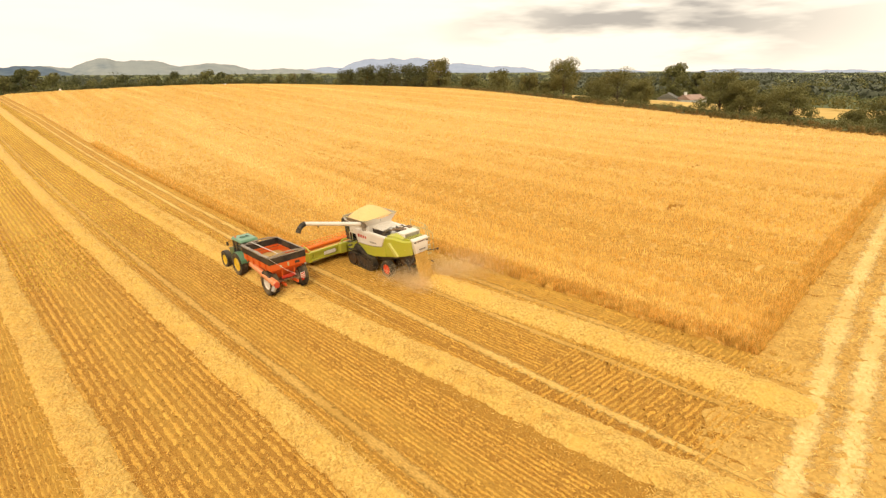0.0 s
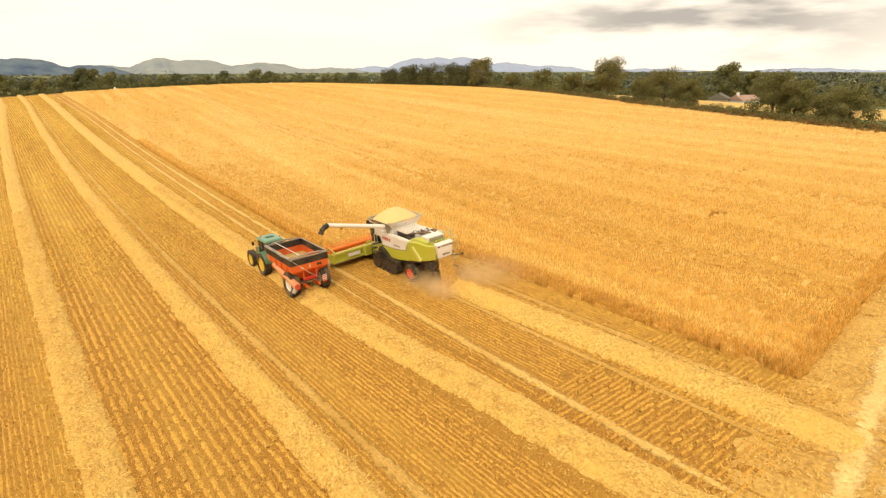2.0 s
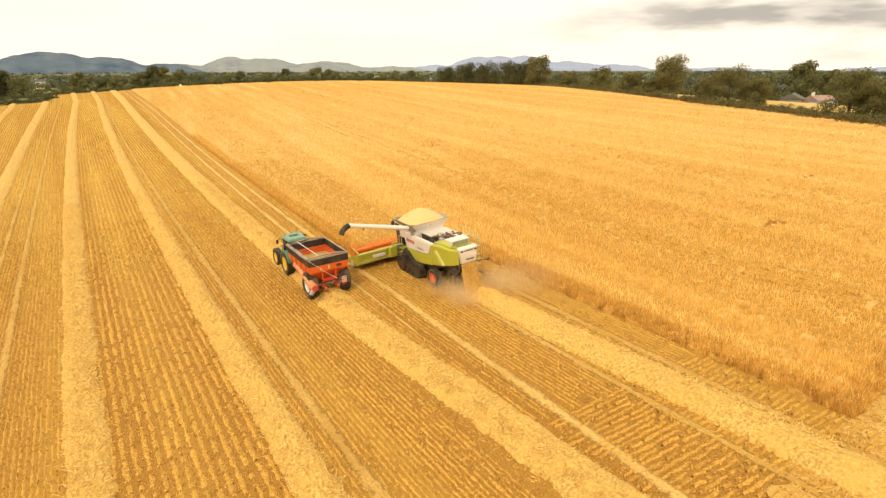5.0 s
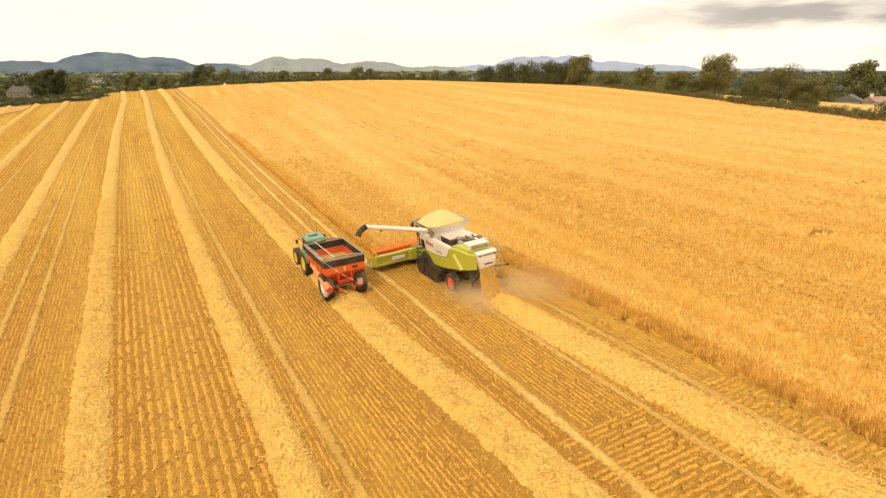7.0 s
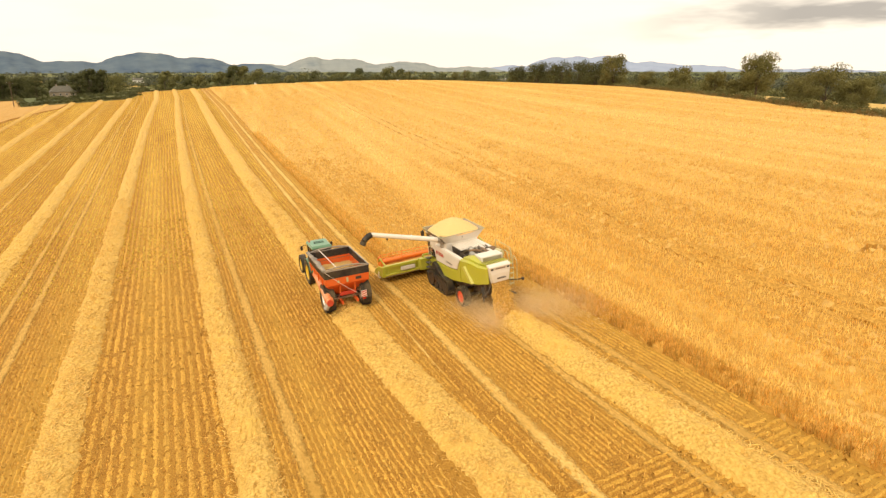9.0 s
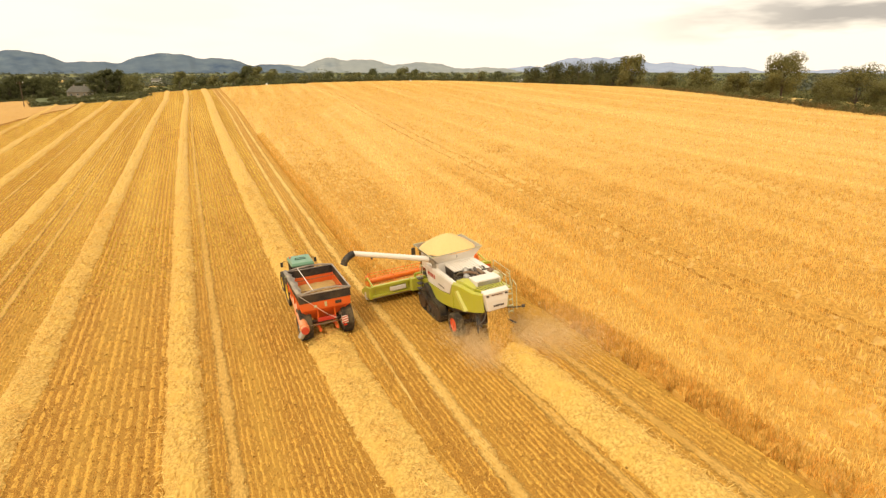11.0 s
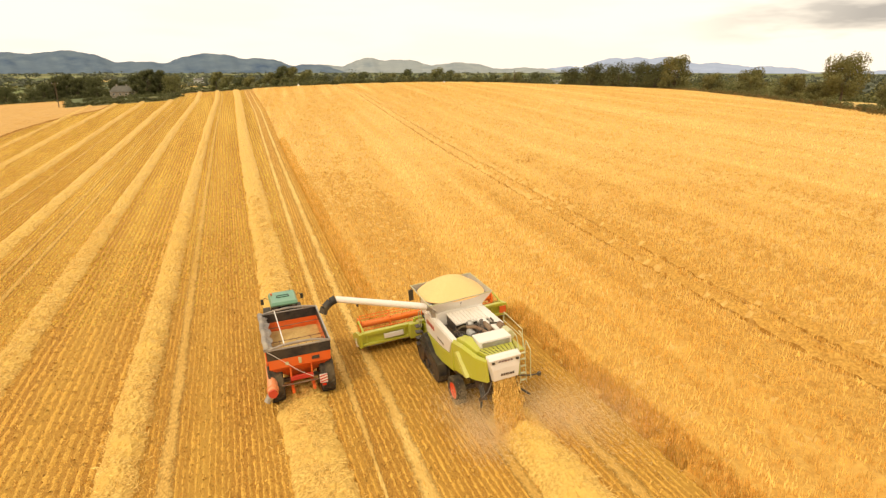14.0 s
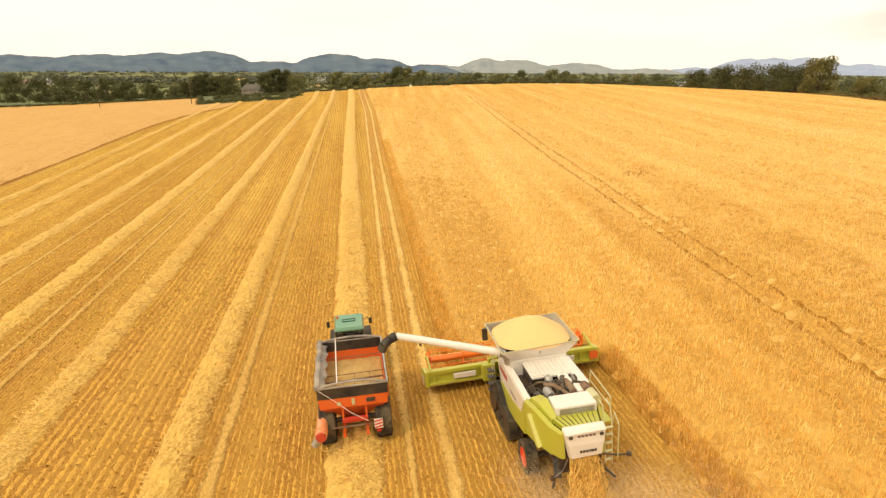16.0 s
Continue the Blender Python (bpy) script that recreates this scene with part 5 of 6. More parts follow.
    for s in (-1, 1):
        part("linkage_arm", tube([(s * 0.35, -0.5, 0.85), (s * 0.42, -1.05, 0.75)], 0.05, 6), dark_steel, root)
    part("front_weight", box((-0.4, 3.5, 0.55), (0.4, 3.85, 0.95), 0.05), green_paint, root, "green front weight")
    return root


# ---- the grain cart ----
def grain_cart():
    root = new("grain_cart")
    x0, y0 = -8.02, 6.80
    root.matrix_basis = pose(x0, y0, hz(x0, y0), 0, -3.0, 0.5)
    root.scale = (1.02, 1.0, 1.04)
    tagged(root, "orange grain cart with black sides, part filled with grain", "grain trailer")
    W, R, F = 1.47, -0.85, 3.68
    # hopper: upright upper band over sloping lower sides
    def ring(w, r, f, z):
        return [(-w, r, z), (w, r, z), (w, f, z), (-w, f, z)]
    for i, name in enumerate(("rear_wall", "right_wall", "front_wall", "left_wall")):
        j = (i + 1) % 4
        prof = [ring(W, R, F, 2.52), ring(W - 0.02, R + 0.02, F - 0.02, 2.02), ring(0.42, R + 1.05, F - 0.9, 0.95)]
        inn = [ring(W - 0.05, R + 0.05, F - 0.05, 2.52), ring(W - 0.07, R + 0.07, F - 0.07, 2.03), ring(0.38, R + 1.1, F - 0.95, 1.0)]
        b = bmesh.new()
        vs = [[b.verts.new(p) for p in (q[i], q[j])] for q in prof] + [[b.verts.new(p) for p in (q[i], q[j])] for q in inn[::-1]]
        for k in range(6):
            a, c = vs[k], vs[(k + 1) % 6]
            b.faces.new((a[0], a[1], c[1], c[0]))
        part(name, b, orange_paint, root, "orange sheet steel wall")
        # black canvas extension above
        up, up2 = ring(W + 0.03, R - 0.02, F + 0.02, 3.02), ring(W - 0.01, R + 0.02, F - 0.02, 3.02)
        lo_, lo2 = ring(W + 0.025, R - 0.015, F + 0.015, 2.50), ring(W - 0.015, R + 0.025, F - 0.025, 2.50)
        part("side_board", loft([[lo_[i], lo_[j], lo2[j], lo2[i]], [up[i], up[j], up2[j], up2[i]]]), black_tarp, root, "black canvas side board")
        part("top_rail", rod(up[i], up[j], 0.045, n=8), tarp_mat if i in (0, 2) else grey_steel, root, "pale top rail")
    for y in (-0.2, 0.85, 1.9, 2.95):
        part("rib", box((-W - 0.07, y, 1.95), (-W - 0.01, y + 0.07, 2.5), 0.01), orange_paint, root)
        part("rib", box((W + 0.01, y, 1.95), (W + 0.07, y + 0.07, 2.5), 0.01), orange_paint, root)
    # rolled tarp along the left side, sagging between its bows
    roll = []
    for k in range(22):
        y = R - 0.05 + (F - R + 0.1) * k / 21
        c = Vector((-W - 0.01 + 0.02 * math.sin(k * 0.9), y, 3.07 + 0.015 * math.sin(k * 0.7)))
        roll.append([tuple(c + Vector((math.cos(a) * 0.125, 0, math.sin(a) * 0.085))) for a in [i * math.tau / 10 for i in range(10)]])
    part("rolled_tarp", loft(roll), tarp_mat, root, "rolled grey tarpaulin")
    part("tarp_flap", loft([[(-W + 0.02, R + 0.2 + 0.28 * k, 3.06), (-W + 0.34 + 0.07 * math.sin(k * 1.7), R + 0.2 + 0.28 * k, 2.86 + 0.06 * math.sin(k * 2.3)), (-W + 0.30 + 0.07 * math.sin(k * 1.7), R + 0.2 + 0.28 * k, 2.82), (-W - 0.02, R + 0.2 + 0.28 * k, 3.02)] for k in range(16)]), tarp_mat, root, "loose hanging edge of the tarpaulin")
    for y, h in ((R, 0.20), (F, 0.17)):
        part("tarp_bow", tube([(-W, y, 3.03), (-W * 0.5, y, 3.03 + h * 0.8), (0, y, 3.03 + h), (W * 0.5, y, 3.03 + h * 0.8), (W, y, 3.03)], 0.055, 8), tarp_mat, root, "curved grey end bow")
    part("tarp_bar", rod((-0.62, R, 3.16), (-0.72, F, 3.16), 0.028, n=8), white_paint, root, "white ridge bar")
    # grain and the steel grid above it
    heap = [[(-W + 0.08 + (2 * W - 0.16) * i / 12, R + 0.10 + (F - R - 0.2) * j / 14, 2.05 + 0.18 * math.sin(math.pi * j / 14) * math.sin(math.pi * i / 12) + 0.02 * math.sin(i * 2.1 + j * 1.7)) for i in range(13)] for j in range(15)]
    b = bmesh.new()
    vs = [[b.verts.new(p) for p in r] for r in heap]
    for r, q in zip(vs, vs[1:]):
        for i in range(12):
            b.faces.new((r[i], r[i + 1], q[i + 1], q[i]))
    part("grain", b, shaded_grain, root, "level bed of grain, coloured dark for the shade between the boards")
    for y, z in ((-0.75, 2.66), (-0.2, 2.58), (0.35, 2.62), (2.4, 2.72)):
        part("cross_bar", rod((-W + 0.06, y, z), (W - 0.06, y + 0.06, z + 0.04), 0.02, n=6), rust_mat, root, "rusty cross bar")
    for x in (-1.1, -0.4, 0.45, 1.12):
        part("cross_bar", rod((x, R + 0.1, 2.62), (x + 0.03, 0.4, 2.6), 0.015, n=6), rust_mat, root)
    for y in (0.1, 0.7, 1.3):
        part("cross_bar", rod((-W + 0.06, y, 2.42), (W - 0.06, y, 2.46), 0.02, n=6), rust_mat, root)
    for x in (-0.75, 0.1, 0.8):
        part("cross_bar", rod((x, R + 0.1, 2.40), (x, 1.35, 2.44), 0.018, n=6), rust_mat, root)
    part("ladder_frame", tube([(-W + 0.2, 0.2, 2.3), (-W + 0.2, 1.6, 2.9), (-W + 0.2, 1.6, 2.3)], 0.03, 6), red_paint, root)
    # auger along the left side
    a, c = Vector((-1.24, 2.9, 1.74)), Vector((-1.46, -1.58, 1.22))
    aug = part("unloading_auger", rod(a, c, 0.245, n=18), faded_orange, root, "folded faded orange unloading auger")
    for k in (0.02, 0.5, 0.93):
        part("flange", rod(a.lerp(c, k), a.lerp(c, k + 0.012), 0.28, n=18), faded_orange, aug)
    part("end_cap", rod(c, c + Vector((-0.01, -0.10, -0.01)), 0.21, n=18), red_paint, aug, "round orange end cap")
    part("spout", rod(c + Vector((0, 0.14, 0)), c + Vector((-0.32, 0.05, -0.42)), 0.19, 0.16, 14), grey_steel, aug, "grey spout")
    part("auger_stay", tube([(-1.1, 1.0, 1.9), (-1.25, 0.8, 1.35)], 0.04, 6), orange_paint, aug)
    # running gear
    for s in (-1, 1):
        wheel("wheel", root, (s * 1.22, 0.0, 0.95), 0.96, 0.70, 0.50, white_paint, s, 20, "wide tractor-tread wheel with a white rim")
        part("rear_leg", box((s * 0.5 - 0.04, R + 0.12, 1.22), (s * 0.5 + 0.04, R + 0.24, 1.9), 0.015), orange_paint, root)
        part("frame_rail", box((s * 0.5 - 0.07, -1.1, 0.72), (s * 0.5 + 0.07, 3.4, 0.92), 0.02), orange_paint, root)
        if s < 0:
            continue
        board = part("warning_board", box((s * 0.98 - 0.19, R - 0.18, 0.92), (s * 0.98 + 0.19, R - 0.15, 1.38), 0.006), white_paint, root, "red and white striped warning board")
        for k in range(3):
            zc, xa, xb = 0.93 + 0.15 * k, s * 0.98 - 0.18, s * 0.98 + 0.18
            part("stripe", loft([[(xa, R - 0.187, zc), (xa, R - 0.187, zc + 0.075), (xa, R - 0.181, zc + 0.075), (xa, R - 0.181, zc)],
                                 [(xb, R - 0.187, zc + 0.075), (xb, R - 0.187, zc + 0.145), (xb, R - 0.181, zc + 0.145), (xb, R - 0.181, zc + 0.075)]]), red_paint, board, "red stripe")
        part("tail_light", box((s * 0.98 - 0.1, R - 0.2, 0.78), (s * 0.98 + 0.1, R - 0.15, 0.88), 0.01), lens_red, root, "red tail light")
    part("axle", rod((-1.0, 0.0, 0.95), (1.0, 0.0, 0.95), 0.12, n=10), dark_steel, root)
    part("rear_bumper", box((-0.55, R + 0.10, 1.20), (0.55, R + 0.24, 1.42), 0.02), red_paint, root, "orange rear crossbeam")
    part("light_bar", box((-1.0, R - 0.12, 1.12), (1.0, R - 0.07, 1.18), 0.01), rust_mat, root)
    part("drawbar", loft([[(-0.45, 3.2, 0.7), (0.45, 3.2, 0.7), (0.45, 3.2, 0.92), (-0.45, 3.2, 0.92)], [(-0.09, 4.75, 0.55), (0.09, 4.75, 0.55), (0.09, 4.75, 0.72), (-0.09, 4.75, 0.72)]], bevel=0.02), orange_paint, root, "orange drawbar")
    part("drive_shaft", rod((0, 3.0, 1.0), (0, 4.9, 0.85), 0.06, n=8), black_paint, root)
    part("window_slot", box((-0.08, R - 0.03, 2.12), (0.06, R - 0.005, 2.42), 0.008), cream_paint, root, "narrow pale sight window")
    part("rope", tube([(-1.45, R - 0.06, 3.0), (-0.75, R - 0.04, 2.35), (-0.1, R - 0.08, 1.75), (0.55, R - 0.1, 1.3)], 0.014, 5), white_paint, root, "pale rope hanging down the back")
    part("reflector", turned([(0.01, 0), (0.09, 0), (0.09, -0.03), (0.01, -0.03)], (-0.62, R - 0.02, 2.24), "y", 12), cream_paint, root, "round pale reflector")
    part("badge", box((0.55, R - 0.03, 2.18), (0.92, R - 0.005, 2.36), 0.008), black_paint, root, "small dark maker's plate, unreadable")
    return root


tractor()
grain_cart()

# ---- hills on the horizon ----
# the haze of distance is put into the base colours of the hills
def hazed_hill_mat(name, a, b):
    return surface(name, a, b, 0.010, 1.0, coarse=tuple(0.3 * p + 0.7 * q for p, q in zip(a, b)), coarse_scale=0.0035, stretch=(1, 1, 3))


def hill(name, dist, az0, az1, profile, mat, label, floor=-45.0):
    """A range at a distance from the field: a ridge of folded ground that rises from the plain and falls away behind."""
    az = np.radians(np.linspace(az0, az1, 420))
    s = np.linspace(0, 1, 13)
    A, S = np.meshgrid(az, s, indexing="ij")
    d = np.degrees(A)
    top = 16 + dist * np.tan(np.radians(profile(d)))
    r = dist * (1 + 0.13 * (S - 0.75)) + 12 * np.sin(d * 5 + S * 4)
    rise = np.where(S < 0.75, S / 0.75, 1 - (S - 0.75) / 0.25 * 0.7)
    rise = np.clip(rise, 0, 1) ** 0.8
    z = floor + (top - floor) * rise + 2.0 * np.sin(d * 9 + S * 7) * rise * (1 - rise)
    ob = mesh_object(name, np.stack([r * np.sin(A), r * np.cos(A), z], -1).reshape(-1, 3), grid_faces(420, 13), mat, smooth=True)
    return tagged(ob, label, "hills", kind="structure")


def bumps(*peaks):
    """A skyline, in degrees of elevation over degrees of bearing, from rounded summits (bearing, height, width)."""
    return lambda d: np.log(sum(np.exp(9 * (h - ((d - c) / w) ** 2 * 0.5)) for c, h, w in peaks) + np.exp(9 * -0.9)) / 9 + 0.03 * np.sin(d * 3.1) + 0.015 * np.sin(d * 7.7 + 1) + 0.006 * np.sin(d * 31) * np.sin(d * 13)


hazed_blue_hill = hazed_hill_mat("hazed_blue_hill", (0.050, 0.085, 0.138), (0.13, 0.172, 0.200))
hazed_green_hill = hazed_hill_mat("hazed_green_hill", (0.17, 0.205, 0.225), (0.30, 0.32, 0.30))
hazed_pale_hill = hazed_hill_mat("hazed_mountain", (0.27, 0.33, 0.45), (0.32, 0.38, 0.50))
hill("backdrop_mountain", 4500, 26, 62, bumps((34.9, 0.80, 2.0), (36.8, 0.86, 1.8), (39.2, 0.88, 2.2), (43, 0.4, 3.0), (47, 0.12, 4.0), (31, 0.1, 3.0)), hazed_pale_hill, "far flat-topped mountain, coloured pale blue for haze")
hill("backdrop_ridge", 4400, 48, 110, bumps((56, -0.15, 6), (68, -0.12, 6), (75, -0.22, 5), (90, -0.1, 8)), hazed_pale_hill, "low far ridge, coloured pale for haze")
hill("backdrop_hills", 4000, 2, 40, bumps((12.7, 0.80, 1.8), (15.6, 0.68, 2.6), (21.0, 0.42, 3.2), (8.6, 0.2, 3), (27, -0.02, 4)), hazed_green_hill, "green hills patched with heath, greyed in colour for haze")
hill("backdrop_woods_hill", 3700, -62, 14, bumps((-55, 0.6, 6), (-40, 0.75, 6), (-33, 0.6, 5), (-26.4, 0.72, 4.5), (-20, 0.84, 4.0), (-15.6, 1.02, 2.8), (-11.8, 1.20, 2.6), (-6.6, 0.42, 3.0), (-1.0, 1.10, 2.8), (3.0, 0.74, 2.4), (7.5, 0.25, 2.5)), hazed_blue_hill, "long wooded hills, coloured dark blue for haze")


# ---- trees, hedges, woods ----
bark_mat = surface("bark", (0.07, 0.05, 0.03), (0.16, 0.12, 0.08), 8, 0.9, bump=0.03, bump_scale=20)
leaf_mat = surface("leaves", (0.112, 0.102, 0.033), (0.25, 0.222, 0.076), 0.35, 0.7, coarse=(0.165, 0.146, 0.050), coarse_scale=0.08, random=0.24, thin=0.35)
dark_leaf = surface("dark_leaves", (0.058, 0.062, 0.022), (0.140, 0.140, 0.052), 0.35, 0.7, coarse=(0.100, 0.100, 0.038), coarse_scale=0.08, random=0.24, thin=0.35)
# leaves of the far woods, greyed in colour as haze would grey them
hazed_leaf = surface("hazed_leaves", (0.062, 0.070, 0.047), (0.118, 0.124, 0.078), 0.03, 0.8, coarse=(0.086, 0.095, 0.062), coarse_scale=0.006, random=0.10)
dry_mat = surface("dry_grass", (0.16, 0.10, 0.035), (0.33, 0.21, 0.075), 0.8, 0.8, coarse=(0.17, 0.14, 0.05), coarse_scale=0.12, random=0.25, thin=0.3)
olive_mat = surface("olive_leaves", (0.108, 0.104, 0.036), (0.245, 0.226, 0.082), 0.35, 0.7, coarse=(0.16, 0.150, 0.052), coarse_scale=0.08, random=0.24, thin=0.35)


def leaves(g, centres, radii, count, size):
    """Leaf clumps scattered through the shells of several lobes: small bent cards, dense outside, open inside."""
    k = g.integers(0, len(centres), count)
    d = g.normal(size=(count, 3))
    d /= np.linalg.norm(d, axis=1)[:, None]
    r = g.random(count) ** 0.35
    p = centres[k] + d * radii[k] * r[:, None]
    u = np.cross(d, g.normal(size=(count, 3)))
    u /= np.linalg.norm(u, axis=1)[:, None]
    w = np.cross(d, u) + d * g.normal(size=(count, 1)) * 0.5
    s = size * g.uniform(0.6, 1.4, (count, 1))
    v = np.stack([p - u * s, p - w * s * 0.8, p + u * s + d * s * 0.3, p + w * s * 0.8], 1)
    return v.reshape(-1, 3), np.arange(4 * count).reshape(count, 4)


def limb(V, F, a, b, ra, rb, n=6):
    a, b = Vector(a), Vector(b)
    q = (b - a).to_track_quat("Z", "Y")
    o = len(V)
    for c, r in ((a, ra), (b, rb)):
        for i in range(n):
            V.append(tuple(c + q @ Vector((math.cos(i * math.tau / n) * r, math.sin(i * math.tau / n) * r, 0))))
    F += [(o + i, o + (i + 1) % n, o + n + (i + 1) % n, o + n + i) for i in range(n)]


def tree(x, y, tall, spread, seed, label, mat=None, bare=0.25, count=2200, lobes=11, name="tree", z=None, leaf=1.0, group="trees along the hedge"):
    g = np.random.default_rng(seed)
    z = hz(x, y) - 0.3 if z is None else z
    root = new(name)
    root.location = (x, y, z)
    tagged(root, label, "tree", group)
    V, F = [], []
    fork = tall * (bare + 0.12)
    bow = g.normal(size=2) * tall * 0.02
    limb(V, F, (0, 0, 0), (bow[0], bow[1], fork), tall * 0.03, tall * 0.02, 8)
    limb(V, F, (bow[0], bow[1], fork), (bow[0] * 2, bow[1] * 2, tall * 0.8), tall * 0.02, tall * 0.006)
    C, R = [], []
    for i in range(lobes):
        a, up = i * 2.4 + g.uniform(-0.4, 0.4), (i + 0.5) / lobes
        zc = tall * (bare * 0.8 + 0.05 + (0.90 - bare * 0.8) * up)
        out = spread * (0.25 + 0.75 * math.sin(math.pi * min(0.95, 0.25 + 0.65 * up))) * g.uniform(0.45, 0.8)
        c = np.array([math.cos(a) * out + bow[0], math.sin(a) * out + bow[1], zc])
        r = spread * g.uniform(0.38, 0.54)
        C.append(c)
        R.append([r, r, r * g.uniform(0.7, 0.95)])
        limb(V, F, (bow[0], bow[1], fork * g.uniform(0.8, 1.2)), c, tall * 0.010, tall * 0.003, 5)
    C.append(np.array([bow[0] * 2, bow[1] * 2, tall * 0.93 - spread * 0.2]))
    R.append([spread * 0.4] * 3)
    mesh_object("trunk", V, F, bark_mat, root)
    lv, lf = leaves(g, np.array(C), np.array(R), count, (tall * 0.0085 + 0.05) * leaf)
    mesh_object("crown", lv, lf, mat or leaf_mat, root)
    return root


def by(t_eye, az, d):
    return t_eye[0] + d * math.sin(radians(az)), t_eye[1] + d * math.cos(radians(az))


EYE0 = (-27.8, -34.0)
# bearing and distance from where the walk starts, height, spread, how far the trunk is bare
ROW = [(42.2, 268, 16.5, 6.2, "tall round-headed tree in the hedge", 0.06), (39.1, 290, 12.5, 6.0, "dark bushy tree in the hedge", 0.02), (37.2, 300, 12.0, 6.2, "dark bushy tree in the hedge", 0.02), (35.4, 306, 12, 5.8, "dark bushy tree in the hedge", 0.02), (40.6, 280, 12, 5.6, "dark bushy tree in the hedge", 0.02), (33.8, 312, 10, 5, "dark bushy tree in the hedge", 0.02),
       (44.9, 244, 8.0, 4.0, "low dark tree in the hedge", 0.02), (47.6, 226, 10.0, 5.0, "olive green bushy tree in the hedge", 0.02), (50.4, 208, 8.5, 4.0, "small dark tree in the hedge", 0.02), (52.3, 200, 6.5, 3.6, "small dark tree in the hedge", 0.02), (53.6, 192, 14.6, 5.2, "tall oak with an open crown and bare lower trunk", 0.30), (56.6, 178, 8.4, 4.2, "dark bushy tree in the hedge", 0.04),
       (58.5, 172, 11.2, 5.6, "broad dark tree in the hedge", 0.05), (60.2, 168, 8.0, 4.0, "dark bushy tree in the hedge", 0.03), (66.9, 150, 11.4, 5.4, "tall ragged tree in the hedge", 0.08), (68.4, 146, 9.4, 4.0, "tall ragged tree in the hedge", 0.08), (72.2, 134, 8.8, 4.4, "bushy tree with pale limbs in the hedge", 0.08), (70.8, 138, 6.6, 3.8, "dark bush in the hedge", 0.02), (76.7, 134, 3.9, 2.4, "small round bush by the hedge", 0.0), (63.3, 390, 32.0, 9.5, "tall broad tree behind the farm sheds", 0.12), (65.0, 392, 28.0, 5.0, "tall slender tree behind the farm sheds", 0.2), (60.6, 380, 20.0, 9.0, "dark tree behind the farm sheds", 0.05), (66.8, 370, 20.0, 9.0, "dark tree behind the farm sheds", 0.05), (78.9, 128, 7.0, 3.8, "dark bushy tree in the hedge", 0.03)]
for k, (az, d, tall, spread, label, bare) in enumerate(ROW):
    x, y = by(EYE0, az - 1.0, d)
    tree(x, y, tall * ((0.86 if 0 < k < 6 else 0.76) if tall > 5 else 0.62), spread * (1.15 if 0 < k < 6 else 1.0), 100 + k, label, olive_mat if k in (7, 14, 16, 19, 20, 21, 22) else dark_leaf if 0 < k < 6 else leaf_mat, bare, count=8500 if d < 200 else 4600, leaf=1.1 if d < 200 else 1.7)


def thicket(name, label, x, y, tall, spread, per, size, seed, mat, z=None):
    """Many small crowns or bushes joined in one mass of leaf clumps."""
    g = np.random.default_rng(seed)
    n = len(x)
    z = (height(x, y) if z is None else z)
    C = np.stack([x, y, z + tall * 0.5], 1)
    R = np.stack([spread, spread, tall * 0.55], 1)
    k = np.repeat(np.arange(n), per)
    m = len(k)
    d = g.normal(size=(m, 3))
    d /= np.linalg.norm(d, axis=1)[:, None]
    d[:, 2] = np.where(d[:, 2] < -0.6, -d[:, 2], d[:, 2])
    p = C[k] + d * R[k] * (g.random(m) ** 0.3)[:, None]
    u = np.cross(d, g.normal(size=(m, 3)))
    u /= np.linalg.norm(u, axis=1)[:, None] + 1e-9
    w = np.cross(d, u) + d * g.normal(size=(m, 1)) * 0.5
    s = (np.asarray(size) * np.ones(n))[k][:, None] * g.uniform(0.6, 1.4, (m, 1))
    v = np.stack([p - u * s, p - w * s * 0.8, p + u * s + d * s * 0.3, p + w * s * 0.8], 1)
    ob = mesh_object(name, v.reshape(-1, 3), np.arange(4 * m).reshape(m, 4), mat)
    return tagged(ob, label, "hedge" if "hedge" in name else "woodland", kind="stuff")


g = np.random.default_rng(21)
hy = np.arange(-24, 236, 0.75)
thicket("field_hedge", "overgrown green hedge along the edge of the field", hedge_x(hy) + 1.5 + g.normal(size=len(hy)) * 0.9, hy, g.uniform(0.7, 2.2, len(hy)), g.uniform(0.8, 1.5, len(hy)), 170, 0.115, 22, olive_mat)
ky = np.arange(-24, 236, 0.55)
thicket("field_hedge", "dry brown grass and docks along the foot of the hedge", hedge_x(ky) - 0.6 + g.normal(size=len(ky)) * 0.7, ky, g.uniform(0.9, 1.6, len(ky)), g.uniform(0.3, 0.8, len(ky)), 40, 0.09, 25, dry_mat)
hx = np.arange(-150, 172, 0.9)
thicket("far_hedge", "low dark hedge beyond the crest of the field", hx, field_end(hx) + 2 + g.normal(size=len(hx)) * 1.2, g.uniform(1.2, 2.4, len(hx)) * np.clip(np.where(np.abs(hx + 45) < 22, 0.6, 0.25 + hx / 60), 0.25, 1.0), g.uniform(0.9, 1.6, len(hx)), 60, 0.22, 23, dark_leaf)


# shrubs put in to darken the bright strip below the farmhouse trees
bx, by_ = g.uniform(-60, -25, 130), g.uniform(215, 300, 130)
thicket("garden_hedge", "dark shrubs added for the shaded foot of the farmhouse trees", bx, by_, g.uniform(0.6, 1.4, 130), g.uniform(1.2, 2.4, 130), 110, 0.2, 24, dark_leaf)


